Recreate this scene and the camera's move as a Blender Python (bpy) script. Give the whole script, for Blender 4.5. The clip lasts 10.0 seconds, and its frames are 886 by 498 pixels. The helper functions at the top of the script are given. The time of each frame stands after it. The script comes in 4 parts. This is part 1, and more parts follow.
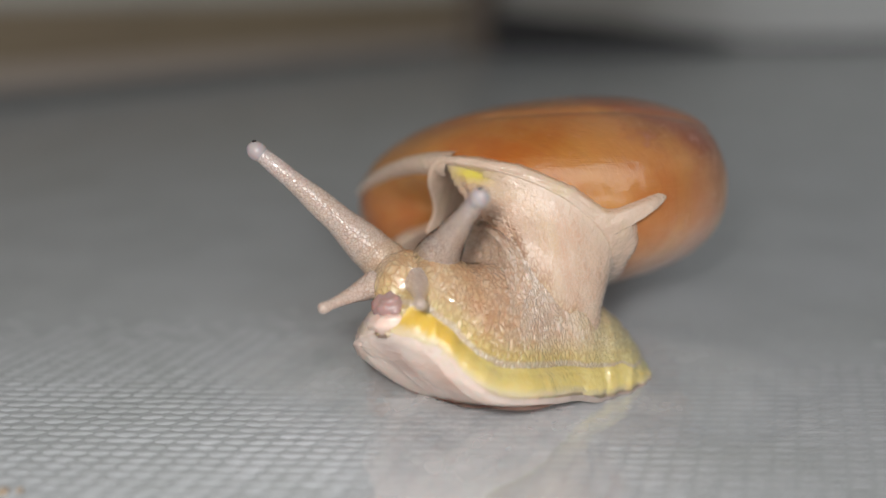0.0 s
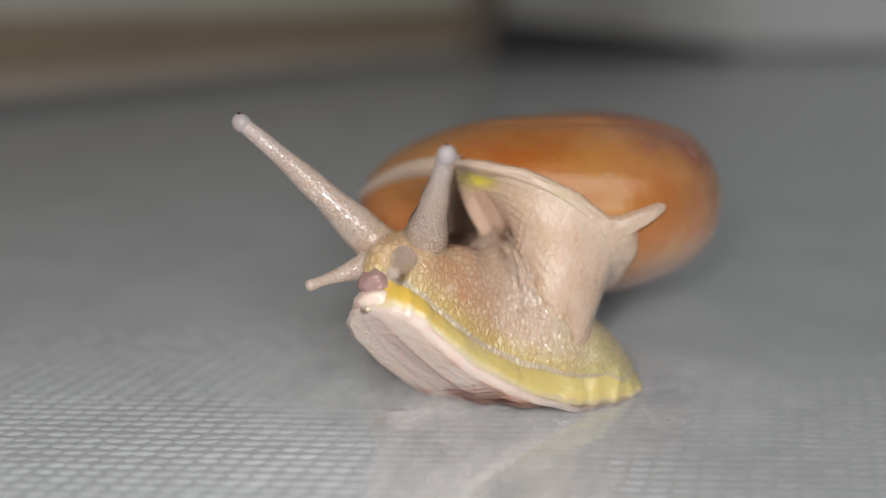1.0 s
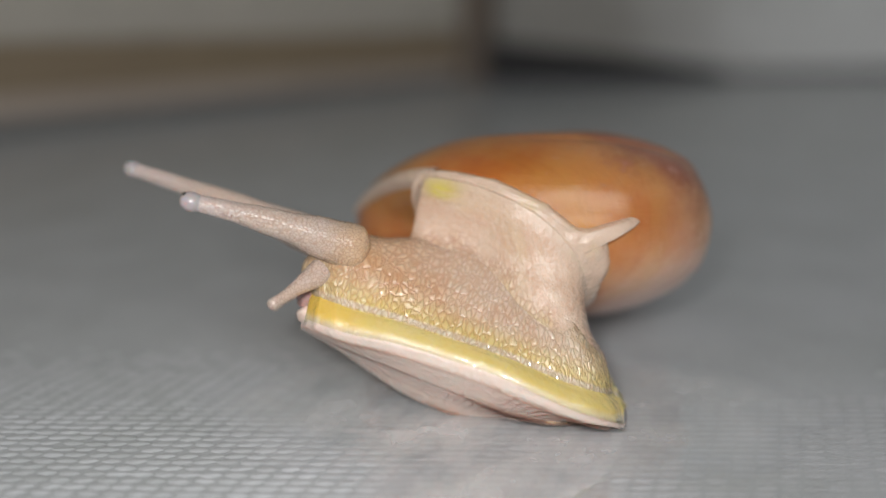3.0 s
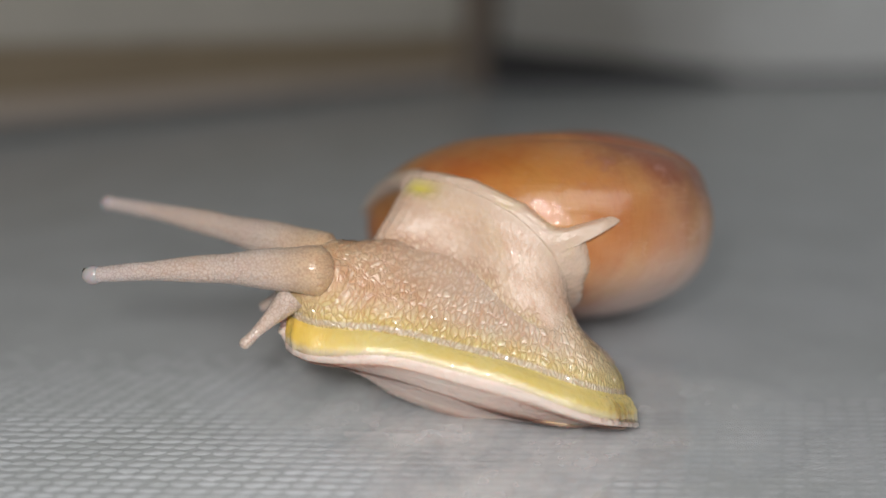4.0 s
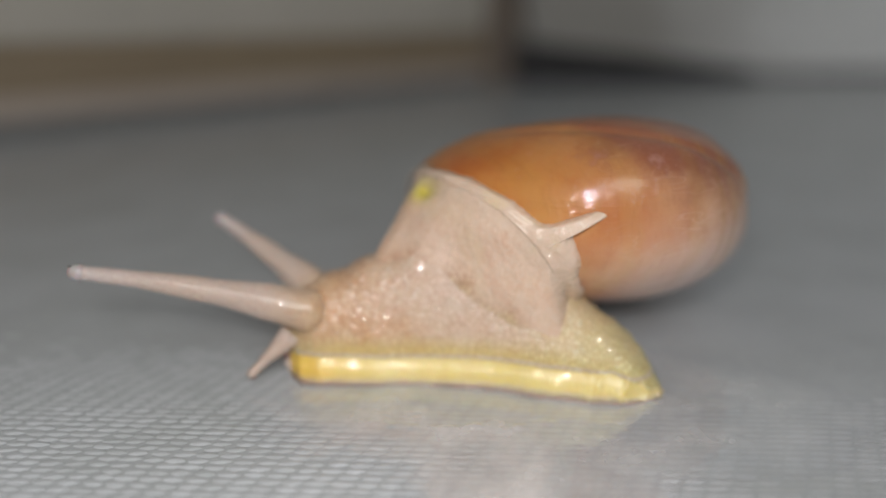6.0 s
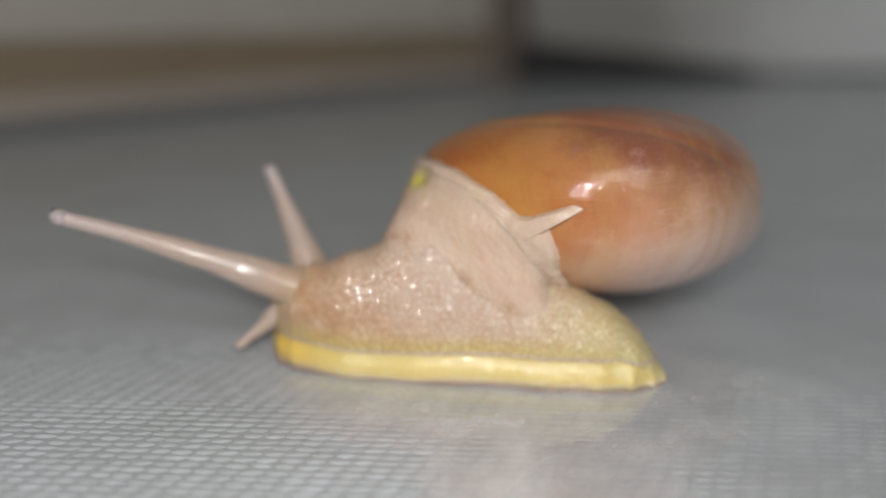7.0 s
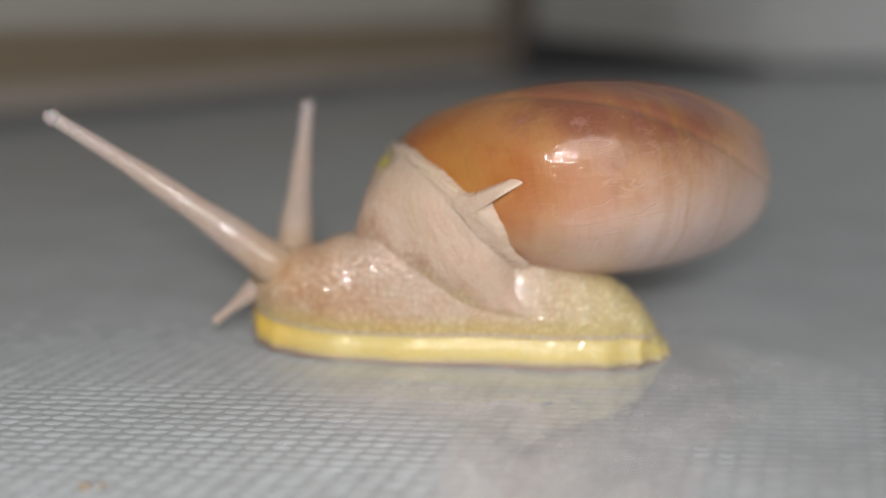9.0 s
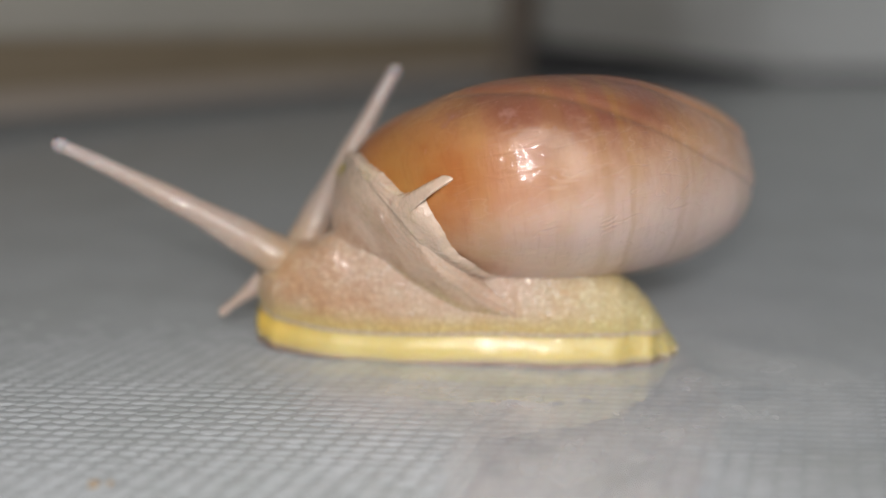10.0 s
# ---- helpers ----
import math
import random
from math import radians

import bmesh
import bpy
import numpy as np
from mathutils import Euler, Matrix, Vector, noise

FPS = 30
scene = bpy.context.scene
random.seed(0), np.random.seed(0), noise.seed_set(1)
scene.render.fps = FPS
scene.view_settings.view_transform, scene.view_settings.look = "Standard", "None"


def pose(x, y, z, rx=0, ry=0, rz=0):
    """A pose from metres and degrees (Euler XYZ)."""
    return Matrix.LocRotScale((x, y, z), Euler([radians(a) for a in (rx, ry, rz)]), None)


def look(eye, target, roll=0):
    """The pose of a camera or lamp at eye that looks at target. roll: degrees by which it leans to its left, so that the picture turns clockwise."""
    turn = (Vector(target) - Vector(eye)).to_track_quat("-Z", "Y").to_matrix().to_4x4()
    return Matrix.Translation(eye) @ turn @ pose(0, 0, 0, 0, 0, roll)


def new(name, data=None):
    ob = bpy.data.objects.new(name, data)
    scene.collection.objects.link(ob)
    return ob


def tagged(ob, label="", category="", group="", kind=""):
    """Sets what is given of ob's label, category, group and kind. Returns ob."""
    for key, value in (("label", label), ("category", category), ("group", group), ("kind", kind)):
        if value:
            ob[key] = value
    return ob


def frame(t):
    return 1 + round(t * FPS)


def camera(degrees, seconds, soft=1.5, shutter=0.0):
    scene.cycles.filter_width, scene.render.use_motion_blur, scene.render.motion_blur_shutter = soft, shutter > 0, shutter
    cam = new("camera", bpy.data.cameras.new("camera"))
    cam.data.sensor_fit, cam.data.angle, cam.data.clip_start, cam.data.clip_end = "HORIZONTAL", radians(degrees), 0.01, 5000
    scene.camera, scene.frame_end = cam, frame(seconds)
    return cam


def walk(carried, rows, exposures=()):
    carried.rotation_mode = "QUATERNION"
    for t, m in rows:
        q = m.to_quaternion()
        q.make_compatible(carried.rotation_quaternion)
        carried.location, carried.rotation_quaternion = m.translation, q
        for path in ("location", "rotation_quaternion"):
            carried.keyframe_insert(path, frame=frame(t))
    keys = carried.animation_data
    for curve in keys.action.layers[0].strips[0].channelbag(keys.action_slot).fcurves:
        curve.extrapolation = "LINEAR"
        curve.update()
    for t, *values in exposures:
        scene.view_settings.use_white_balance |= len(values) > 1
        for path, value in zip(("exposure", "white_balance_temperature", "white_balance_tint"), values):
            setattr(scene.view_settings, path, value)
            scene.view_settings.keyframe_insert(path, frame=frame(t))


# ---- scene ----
import functools

cam = camera(60, 10.0, soft=1.6)
cam.data.dof.use_dof = True
cam.data.dof.focus_distance = 0.0785
cam.data.dof.aperture_fstop = 6.5

MM = 0.001
# seconds, x and height in millimetres, turn to the left and tilt down in degrees
CAM_ROWS = [(0, 0.0, 42.0, 0.0, 19.0), (0.5, 0.0, 42.2, 0.47, 19.01), (1, 0.0, 42.8, 0.2, 18.54),
            (1.5, 0.0, 42.3, -0.55, 18.9), (2, 0.0, 41.7, -1.11, 18.64), (2.5, -0.5, 42.3, -0.62, 17.36),
            (4, -0.7, 42.3, -0.13, 16.69), (4.5, -1.1, 42.4, 0.06, 16.62), (5, -2.4, 42.1, 0.63, 16.64),
            (5.5, -3.0, 42.2, 1.16, 16.82), (7, -4.1, 40.8, 1.42, 16.77), (7.5, -4.4, 40.8, 1.46, 16.81),
            (8, -4.9, 40.0, 1.48, 16.82), (8.5, -5.2, 39.7, 1.61, 17.14), (9, -5.7, 39.4, 1.71, 17.14),
            (9.5, -6.3, 39.1, 1.85, 16.61), (10, -6.3, 38.3, 2.06, 16.48)]
walk(cam, [(t, pose(x * MM, 0, z * MM, 90 - tilt, 0, turn)) for t, x, z, turn, tilt in CAM_ROWS])

# ---- light ----
world = bpy.data.worlds.new("room_air")
world.use_nodes = True
world.node_tree.nodes["Background"].inputs[0].default_value = (0.9, 0.95, 1.0, 1)
world.node_tree.nodes["Background"].inputs[1].default_value = 0.035
scene.world = world
scene.view_settings.exposure = 0.0


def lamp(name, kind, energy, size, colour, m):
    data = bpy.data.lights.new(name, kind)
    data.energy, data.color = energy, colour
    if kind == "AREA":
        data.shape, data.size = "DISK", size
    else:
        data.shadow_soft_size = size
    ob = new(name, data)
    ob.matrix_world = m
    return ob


# unseen fill added behind for the room's light, and the little lamp of the device that films, beside its lens
lamp("room_fill_light", "AREA", 9.0, 1.0, (0.94, 0.98, 1.0), look((0.22, -0.86, 0.53), (0, 0.3, 0.05)))
lamp("torch_light", "POINT", 0.225, 0.006, (1.0, 0.98, 0.96), pose(-0.011, -0.004, 0.056))

# ---- materials ----


def material(name, base=(0.5, 0.5, 0.5), rough=0.5, **more):
    m = bpy.data.materials.new(name)
    m.use_nodes = True
    b = m.node_tree.nodes["Principled BSDF"]
    b.inputs["Base Color"].default_value = (*base, 1)
    b.inputs["Roughness"].default_value = rough
    for key, value in more.items():
        b.inputs[key.replace("_", " ")].default_value = value
    return m


class Nodes:
    """Short hand to lay nodes into a material."""

    def __init__(self, m):
        self.tree = m.node_tree
        self.bsdf = m.node_tree.nodes.get("Principled BSDF")

    def add(self, kind, links=(), **values):
        n = self.tree.nodes.new(kind)
        for key, value in values.items():
            if key == "op":
                n.operation = value
            elif key == "feature":
                n.feature = value
            elif key == "blend":
                n.data_type, n.blend_type = "RGBA", value
            elif key == "attribute":
                n.attribute_name = value
            elif key == "stops":
                ramp = n.color_ramp
                while len(ramp.elements) < len(value):
                    ramp.elements.new(0.5)
                for e, (place, colour) in zip(ramp.elements, value):
                    e.position, e.color = place, (*colour, 1)
            else:
                n.inputs[int(key[1:]) if key[0] == "i" and key[1:].isdigit() else key.replace("_", " ")].default_value = value
        for source, target in links:
            self.tree.links.new(source, n.inputs[target])
        return n

    def math(self, op, a, b=0.0, c=None):
        n = self.tree.nodes.new("ShaderNodeMath")
        n.operation = op
        for i, v in enumerate((a, b, c)):
            if v is None:
                continue
            if isinstance(v, (int, float)):
                n.inputs[i].default_value = v
            else:
                self.tree.links.new(v, n.inputs[i])
        return n.outputs[0]

    def step(self, v, low, high):
        n = self.tree.nodes.new("ShaderNodeMapRange")
        n.interpolation_type = "SMOOTHSTEP"
        n.inputs[1].default_value, n.inputs[2].default_value = low, high
        self.tree.links.new(v, n.inputs[0])
        return n.outputs[0]

    def mix(self, fac, a, b, blend="MIX"):
        n = self.tree.nodes.new("ShaderNodeMix")
        n.data_type, n.blend_type = "RGBA", blend
        for i, v in ((0, fac), (6, a), (7, b)):
            if isinstance(v, (int, float)):
                n.inputs[i].default_value = v
            elif isinstance(v, tuple):
                n.inputs[i].default_value = (*v, 1)
            else:
                self.tree.links.new(v, n.inputs[i])
        return n.outputs[2]

    def noise(self, vector, scale, detail=3.0, rough=0.55):
        n = self.add("ShaderNodeTexNoise", [(vector, "Vector")], Scale=scale, Detail=detail, Roughness=rough)
        return n.outputs["Fac"]

    def put(self, value, name):
        self.tree.links.new(value, self.bsdf.inputs[name])

    def bump(self, height, distance, strength=1.0, under=None):
        n = self.add("ShaderNodeBump", [(height, "Height")], Strength=strength, Distance=distance)
        if under is not None:
            self.tree.links.new(under, n.inputs["Normal"])
        return n.outputs[0]


def rest_space(n):
    """Millimetres in the animal's outstretched shape, as each mesh carries them."""
    a = n.add("ShaderNodeAttribute", attribute="rest")
    x = n.add("ShaderNodeSeparateXYZ", [(a.outputs["Vector"], "Vector")])
    return a.outputs["Vector"], x.outputs[0], x.outputs[1], x.outputs[2]


def skin_material():
    m = material("snail_skin", rough=0.32, Coat_Weight=1.0, Coat_Roughness=0.03, Subsurface_Weight=0.25, Subsurface_Radius=(1.0, 0.45, 0.25), Subsurface_Scale=0.0014)
    n = Nodes(m)
    n.bsdf.inputs["Coat IOR"].default_value = 1.6
    v, x, y, z = rest_space(n)
    # pebbled cells, longer upwards than along
    warp = n.add("ShaderNodeVectorMath", [(v, 0)], op="MULTIPLY", i1=(1.0, 0.85, 0.62))
    wob = n.add("ShaderNodeTexNoise", [(warp.outputs[0], "Vector")], Scale=0.6, Detail=2.0)
    moved = n.add("ShaderNodeVectorMath", [(warp.outputs[0], 0), (wob.outputs["Color"], 1)], op="ADD")
    cells = n.add("ShaderNodeTexVoronoi", [(moved.outputs[0], "Vector")], feature="DISTANCE_TO_EDGE", Scale=1.7)
    fine = n.add("ShaderNodeTexVoronoi", [(moved.outputs[0], "Vector")], feature="DISTANCE_TO_EDGE", Scale=4.2)
    edge = n.step(cells.outputs["Distance"], -0.02, 0.30)
    fine_edge = n.step(fine.outputs["Distance"], 0.0, 0.2)
    blotch = n.noise(v, 0.35, 3.0)
    # tan above, greener yellow low on the flanks and at the tail, golden on the head
    tan = n.mix(n.step(blotch, 0.3, 0.7), (0.62, 0.36, 0.20), (0.70, 0.48, 0.32))
    tan = n.mix(n.step(x, 22.0, 38.0), n.mix(n.step(blotch, 0.3, 0.7), (0.67, 0.46, 0.33), (0.75, 0.58, 0.46)), tan)
    tan = n.mix(n.math("MULTIPLY", n.math("MULTIPLY", n.step(z, 6.5, 11.0), n.math("SUBTRACT", 1.0, n.step(x, 34.0, 42.0))), 0.55), tan, (0.69, 0.53, 0.44))
    low = n.math("SUBTRACT", 1.0, n.step(z, 3.2, 7.0))
    c = n.mix(n.math("MULTIPLY", low, 0.75), tan, (0.68, 0.52, 0.13))
    rear = n.math("SUBTRACT", 1.0, n.step(x, 4.0, 20.0))
    c = n.mix(n.math("MULTIPLY", rear, 0.75), c, (0.70, 0.59, 0.27))
    front = n.step(x, 40.0, 46.0)
    c = n.mix(n.math("MULTIPLY", front, 0.55), c, (0.60, 0.45, 0.27))
    line = n.math("MULTIPLY", n.step(z, 3.0, 3.3), n.math("SUBTRACT", 1.0, n.step(z, 3.6, 4.0)))
    c = n.mix(line, c, (0.66, 0.53, 0.38))
    groove = n.mix(1.0, c, (0.76, 0.65, 0.57), "MULTIPLY")
    c = n.mix(n.math("ADD", n.math("MULTIPLY", edge, 0.8), 0.2), groove, c)
    n.put(c, "Base Color")
    h = n.math("ADD", n.math("MULTIPLY", edge, 0.8), n.math("MULTIPLY", fine_edge, 0.2))
    n.put(n.bump(h, 0.00020, 0.5), "Normal")
    dome = n.math("ADD", cells.outputs["Distance"], n.math("MULTIPLY", n.noise(v, 0.4, 2.0), 0.8))
    n.put(n.bump(dome, 0.00032, 0.9), "Coat Normal")
    n.put(n.math("ADD", 0.22, n.math("MULTIPLY", blotch, 0.25)), "Roughness")
    return m


def rim_material():
    m = material("foot_fringe", rough=0.42, Coat_Weight=1.0, Coat_Roughness=0.025, Subsurface_Weight=0.25, Subsurface_Radius=(1.0, 0.6, 0.15), Subsurface_Scale=0.001)
    n = Nodes(m)
    n.bsdf.inputs["Coat IOR"].default_value = 1.6
    v, x, y, z = rest_space(n)
    a = n.noise(v, 1.6, 4.0)
    b = n.noise(v, 0.25, 2.0)
    c = n.mix(a, (0.74, 0.52, 0.12), (0.77, 0.61, 0.27))
    c = n.mix(n.math("MULTIPLY", n.step(b, 0.42, 0.7), 0.25), c, (0.78, 0.65, 0.32))
    c = n.mix(n.math("MULTIPLY", n.step(x, 36.0, 47.0), 0.7), c, (0.80, 0.46, 0.03))
    c = n.mix(n.math("MULTIPLY", n.math("SUBTRACT", 1.0, n.step(n.math("ADD", z, n.math("MULTIPLY", a, 0.8)), 0.6, 1.8)), 0.75), c, (0.80, 0.66, 0.50))
    bare = n.math("MULTIPLY", n.step(x, 22.0, 32.0), n.math("SUBTRACT", 1.0, n.step(y, -2.0, -0.5)))
    c = n.mix(bare, c, (0.74, 0.56, 0.47))
    n.put(c, "Base Color")
    fib = n.add("ShaderNodeVectorMath", [(v, 0)], op="MULTIPLY", i1=(2.4, 1.0, 0.6))
    n.put(n.bump(n.noise(fib.outputs[0], 1.3, 4.0), 0.00015, 0.5), "Normal")
    n.put(n.bump(n.noise(v, 0.7, 2.5), 0.0006, 0.9), "Coat Normal")
    return m


def sole_material():
    m = material("foot_sole", rough=0.33, Subsurface_Weight=0.35, Subsurface_Radius=(1.0, 0.5, 0.4), Subsurface_Scale=0.0014)
    n = Nodes(m)
    n.bsdf.inputs["Coat IOR"].default_value = 1.6
    v, x, y, z = rest_space(n)
    c = n.mix(n.noise(v, 0.5, 4.0), (0.80, 0.55, 0.46), (0.87, 0.70, 0.61))
    dark = n.math("SUBTRACT", 1.0, n.step(n.math("ABSOLUTE", y), 0.3, 2.6))
    c = n.mix(n.math("MULTIPLY", dark, 0.5), c, (0.52, 0.37, 0.33))
    n.put(c, "Base Color")
    n.put(n.bump(n.noise(v, 0.9, 4.0), 0.0004, 0.5), "Normal")
    return m


def mantle_material():
    m = material("mantle_flesh", rough=0.28, Coat_Weight=1.0, Coat_Roughness=0.025, Subsurface_Weight=0.15, Subsurface_Radius=(1.0, 0.5, 0.35), Subsurface_Scale=0.0012)
    n = Nodes(m)
    n.bsdf.inputs["Coat IOR"].default_value = 1.6
    v, x, y, z = rest_space(n)
    grain = n.add("ShaderNodeTexVoronoi", [(v, "Vector")], Scale=4.5)
    blotch = n.noise(v, 0.3, 3.0)
    wide = n.noise(v, 0.13, 4.0, 0.6)
    inner = n.mix(n.step(blotch, 0.36, 0.66), (0.62, 0.34, 0.22), (0.72, 0.48, 0.35))
    inner = n.mix(n.math("MULTIPLY", n.step(wide, 0.48, 0.66), 0.55), inner, (0.68, 0.52, 0.29))
    vein = n.noise(v, 0.55, 3.0, 0.6)
    inner = n.mix(n.math("MULTIPLY", n.math("SUBTRACT", 1.0, n.step(n.math("ABSOLUTE", n.math("SUBTRACT", vein, 0.5)), 0.0, 0.05)), 0.35), inner, (0.80, 0.68, 0.58))
    outer = n.mix(n.step(blotch, 0.52, 0.75), (0.60, 0.44, 0.34), (0.60, 0.47, 0.28))
    band = n.add("ShaderNodeAttribute", attribute="band").outputs["Fac"]
    c = n.mix(band, inner, outer)
    c = n.mix(n.math("MULTIPLY", n.step(grain.outputs["Distance"], 0.15, 0.6), 0.6), (0.62, 0.45, 0.34), c)
    neck = n.add("ShaderNodeAttribute", attribute="neck").outputs["Fac"]
    pebbles = n.add("ShaderNodeTexVoronoi", [(v, "Vector")], feature="DISTANCE_TO_EDGE", Scale=1.35)
    edge = n.step(pebbles.outputs["Distance"], -0.02, 0.30)
    tan = n.mix(n.step(blotch, 0.3, 0.7), (0.60, 0.38, 0.25), (0.69, 0.50, 0.37))
    tan = n.mix(n.math("ADD", n.math("MULTIPLY", edge, 0.8), 0.2), n.mix(1.0, tan, (0.66, 0.52, 0.47), "MULTIPLY"), tan)
    hem = n.add("ShaderNodeAttribute", attribute="hem").outputs["Fac"]
    tan = n.mix(n.math("MULTIPLY", hem, 0.8), tan, n.mix(edge, (0.52, 0.38, 0.20), (0.67, 0.53, 0.28)))
    c = n.mix(neck, c, tan)
    pore = n.add("ShaderNodeAttribute", attribute="pore").outputs["Fac"]
    c = n.mix(pore, c, (0.66, 0.54, 0.05))
    n.put(c, "Base Color")
    h = n.math("ADD", n.math("MULTIPLY", grain.outputs["Distance"], 0.2), n.math("MULTIPLY", n.noise(v, 0.7, 4.0, 0.55), 1.0))
    h = n.math("ADD", h, n.math("MULTIPLY", n.math("MULTIPLY", edge, neck), 0.5))
    n.put(n.bump(h, 0.0003, 0.5), "Normal")
    n.put(n.bump(n.noise(v, 1.1, 2.5), 0.0011, 1.0), "Coat Normal")
    return m


def shell_material():
    m = material("horny_shell", rough=0.22, Subsurface_Weight=0.15, Subsurface_Radius=(1.0, 0.4, 0.12), Subsurface_Scale=0.002,
                 Coat_Weight=0.5, Coat_Roughness=0.05, Specular_IOR_Level=0.3)
    n = Nodes(m)
    n.bsdf.inputs["Coat IOR"].default_value = 1.6
    v, x, y, z = rest_space(n)
    cloud = n.noise(v, 0.10, 4.0)
    cloud2 = n.noise(v, 0.28, 5.0, 0.65)
    c = n.mix(n.step(cloud, 0.35, 0.65), (0.40, 0.115, 0.014), (0.50, 0.215, 0.050))
    back = n.step(n.math("ADD", n.math("MULTIPLY", x, -1.0), n.math("MULTIPLY", cloud, 8.0)), -3.0, 14.0)
    c = n.mix(n.math("MULTIPLY", back, 0.85), c, (0.50, 0.285, 0.18))
    under = n.math("SUBTRACT", 1.0, n.step(n.math("ADD", z, n.math("MULTIPLY", cloud2, 5.0)), -3.5, 7.5))
    c = n.mix(n.math("MULTIPLY", under, n.math("ADD", 0.08, n.math("MULTIPLY", back, 0.85))), c, (0.68, 0.52, 0.46))
    top = n.add("ShaderNodeAttribute", attribute="crown").outputs["Fac"]
    high = n.step(n.math("ADD", z, n.math("MULTIPLY", cloud2, 6.0)), 4.5, 11.0)
    crown = n.math("MAXIMUM", n.math("MULTIPLY", high, 0.32), n.step(n.math("ADD", top, n.math("MULTIPLY", cloud2, 0.6)), 0.45, 0.95))
    c = n.mix(n.math("MULTIPLY", crown, 0.74), c, (0.15, 0.026, 0.018))
    pale = n.math("MULTIPLY", n.step(cloud2, 0.60, 0.74), crown)
    c = n.mix(n.math("MULTIPLY", pale, 0.55), c, (0.42, 0.21, 0.18))
    seam = n.add("ShaderNodeAttribute", attribute="seam").outputs["Fac"]
    c = n.mix(n.math("MULTIPLY", seam, 0.2), c, (0.42, 0.20, 0.075))
    # growth bands across the whorl
    turn = n.math("ADD", x, n.math("MULTIPLY", cloud, 3.0))
    bands = n.math("SINE", n.math("MULTIPLY", turn, 0.9))
    c = n.mix(n.math("MULTIPLY", n.step(bands, 0.3, 1.0), 0.12), c, (0.42, 0.24, 0.05))
    for place, half in ((-9.0, 0.55), (-11.6, 0.35), (-17.5, 0.4)):
        near = n.math("SUBTRACT", 1.0, n.step(n.math("ABSOLUTE", n.math("SUBTRACT", turn, place)), half * 0.3, half * 1.6))
        c = n.mix(n.math("MULTIPLY", near, 0.2), c, (0.36, 0.19, 0.04))
    # fine growth lines, and pale wrinkles that wander along the whorl
    rib = n.add("ShaderNodeVectorMath", [(v, 0)], op="MULTIPLY", i1=(1.6, 0.25, 0.25))
    lines = n.noise(rib.outputs[0], 1.0, 4.0, 0.7)
    scratch = n.add("ShaderNodeVectorMath", [(v, 0)], op="MULTIPLY", i1=(0.25, 0.3, 1.7))
    lines2 = n.noise(scratch.outputs[0], 0.9, 3.0, 0.6)
    c = n.mix(n.math("MULTIPLY", n.step(lines, 0.50, 0.72), 0.2), c, n.mix(1.0, c, (0.62, 0.50, 0.42), "MULTIPLY"))
    slow = n.add("ShaderNodeVectorMath", [(v, 0)], op="MULTIPLY", i1=(0.11, 0.16, 0.42))
    wander = n.noise(slow.outputs[0], 1.0, 2.5, 0.5)
    crease = n.math("SUBTRACT", 1.0, n.step(n.math("ABSOLUTE", n.math("SUBTRACT", n.math("FRACT", n.math("MULTIPLY", wander, 7.0)), 0.5)), 0.0, 0.10))
    crease = n.math("MULTIPLY", crease, n.math("MULTIPLY", n.step(n.noise(v, 0.13, 3.0), 0.40, 0.52), n.step(n.math("MULTIPLY", x, -1.0), -6.0, 6.0)))
    crease = n.math("MULTIPLY", crease, n.math("SUBTRACT", 1.0, n.math("MULTIPLY", crown, 0.8)))
    c = n.mix(n.math("MULTIPLY", crease, 0.2), c, (0.66, 0.45, 0.36))
    flake = n.math("MULTIPLY", n.step(n.noise(v, 0.9, 5.0, 0.75), 0.60, 0.70), crown)
    c = n.mix(n.math("MULTIPLY", flake, 0.6), c, (0.50, 0.24, 0.21))
    n.put(c, "Base Color")
    first = n.bump(n.math("ADD", lines, n.math("MULTIPLY", crease, -0.8)), 0.00018, 0.4)
    n.put(n.bump(n.step(lines2, 0.5, 0.7), 0.00012, 0.2, first), "Normal")
    n.put(n.math("ADD", 0.28, n.math("MULTIPLY", cloud2, 0.35)), "Roughness")
    n.put(n.bump(n.noise(v, 0.4, 4.0, 0.6), 0.0006, 0.5), "Coat Normal")
    return m


def stalk_material():
    m = material("stalk_skin", rough=0.3, Coat_Weight=1.0, Coat_Roughness=0.03, Subsurface_Weight=0.35, Subsurface_Radius=(1.0, 0.6, 0.4), Subsurface_Scale=0.0012)
    n = Nodes(m)
    n.bsdf.inputs["Coat IOR"].default_value = 1.6
    v, x, y, z = rest_space(n)
    cells = n.add("ShaderNodeTexVoronoi", [(v, "Vector")], feature="DISTANCE_TO_EDGE", Scale=2.6)
    edge = n.step(cells.outputs["Distance"], 0.0, 0.14)
    c = n.mix(n.noise(v, 0.3), (0.58, 0.44, 0.36), (0.64, 0.51, 0.44))
    c = n.mix(n.step(x, -2.0, 7.0), (0.62, 0.42, 0.26), c)
    c = n.mix(n.step(x, 14.0, 26.0), c, (0.60, 0.50, 0.47))
    c = n.mix(edge, n.mix(1.0, c, (0.80, 0.72, 0.68), "MULTIPLY"), c)
    n.put(c, "Base Color")
    n.put(n.bump(edge, 0.00012, 0.7), "Normal")
    n.put(n.bump(edge, 0.00014, 0.8), "Coat Normal")
    return m


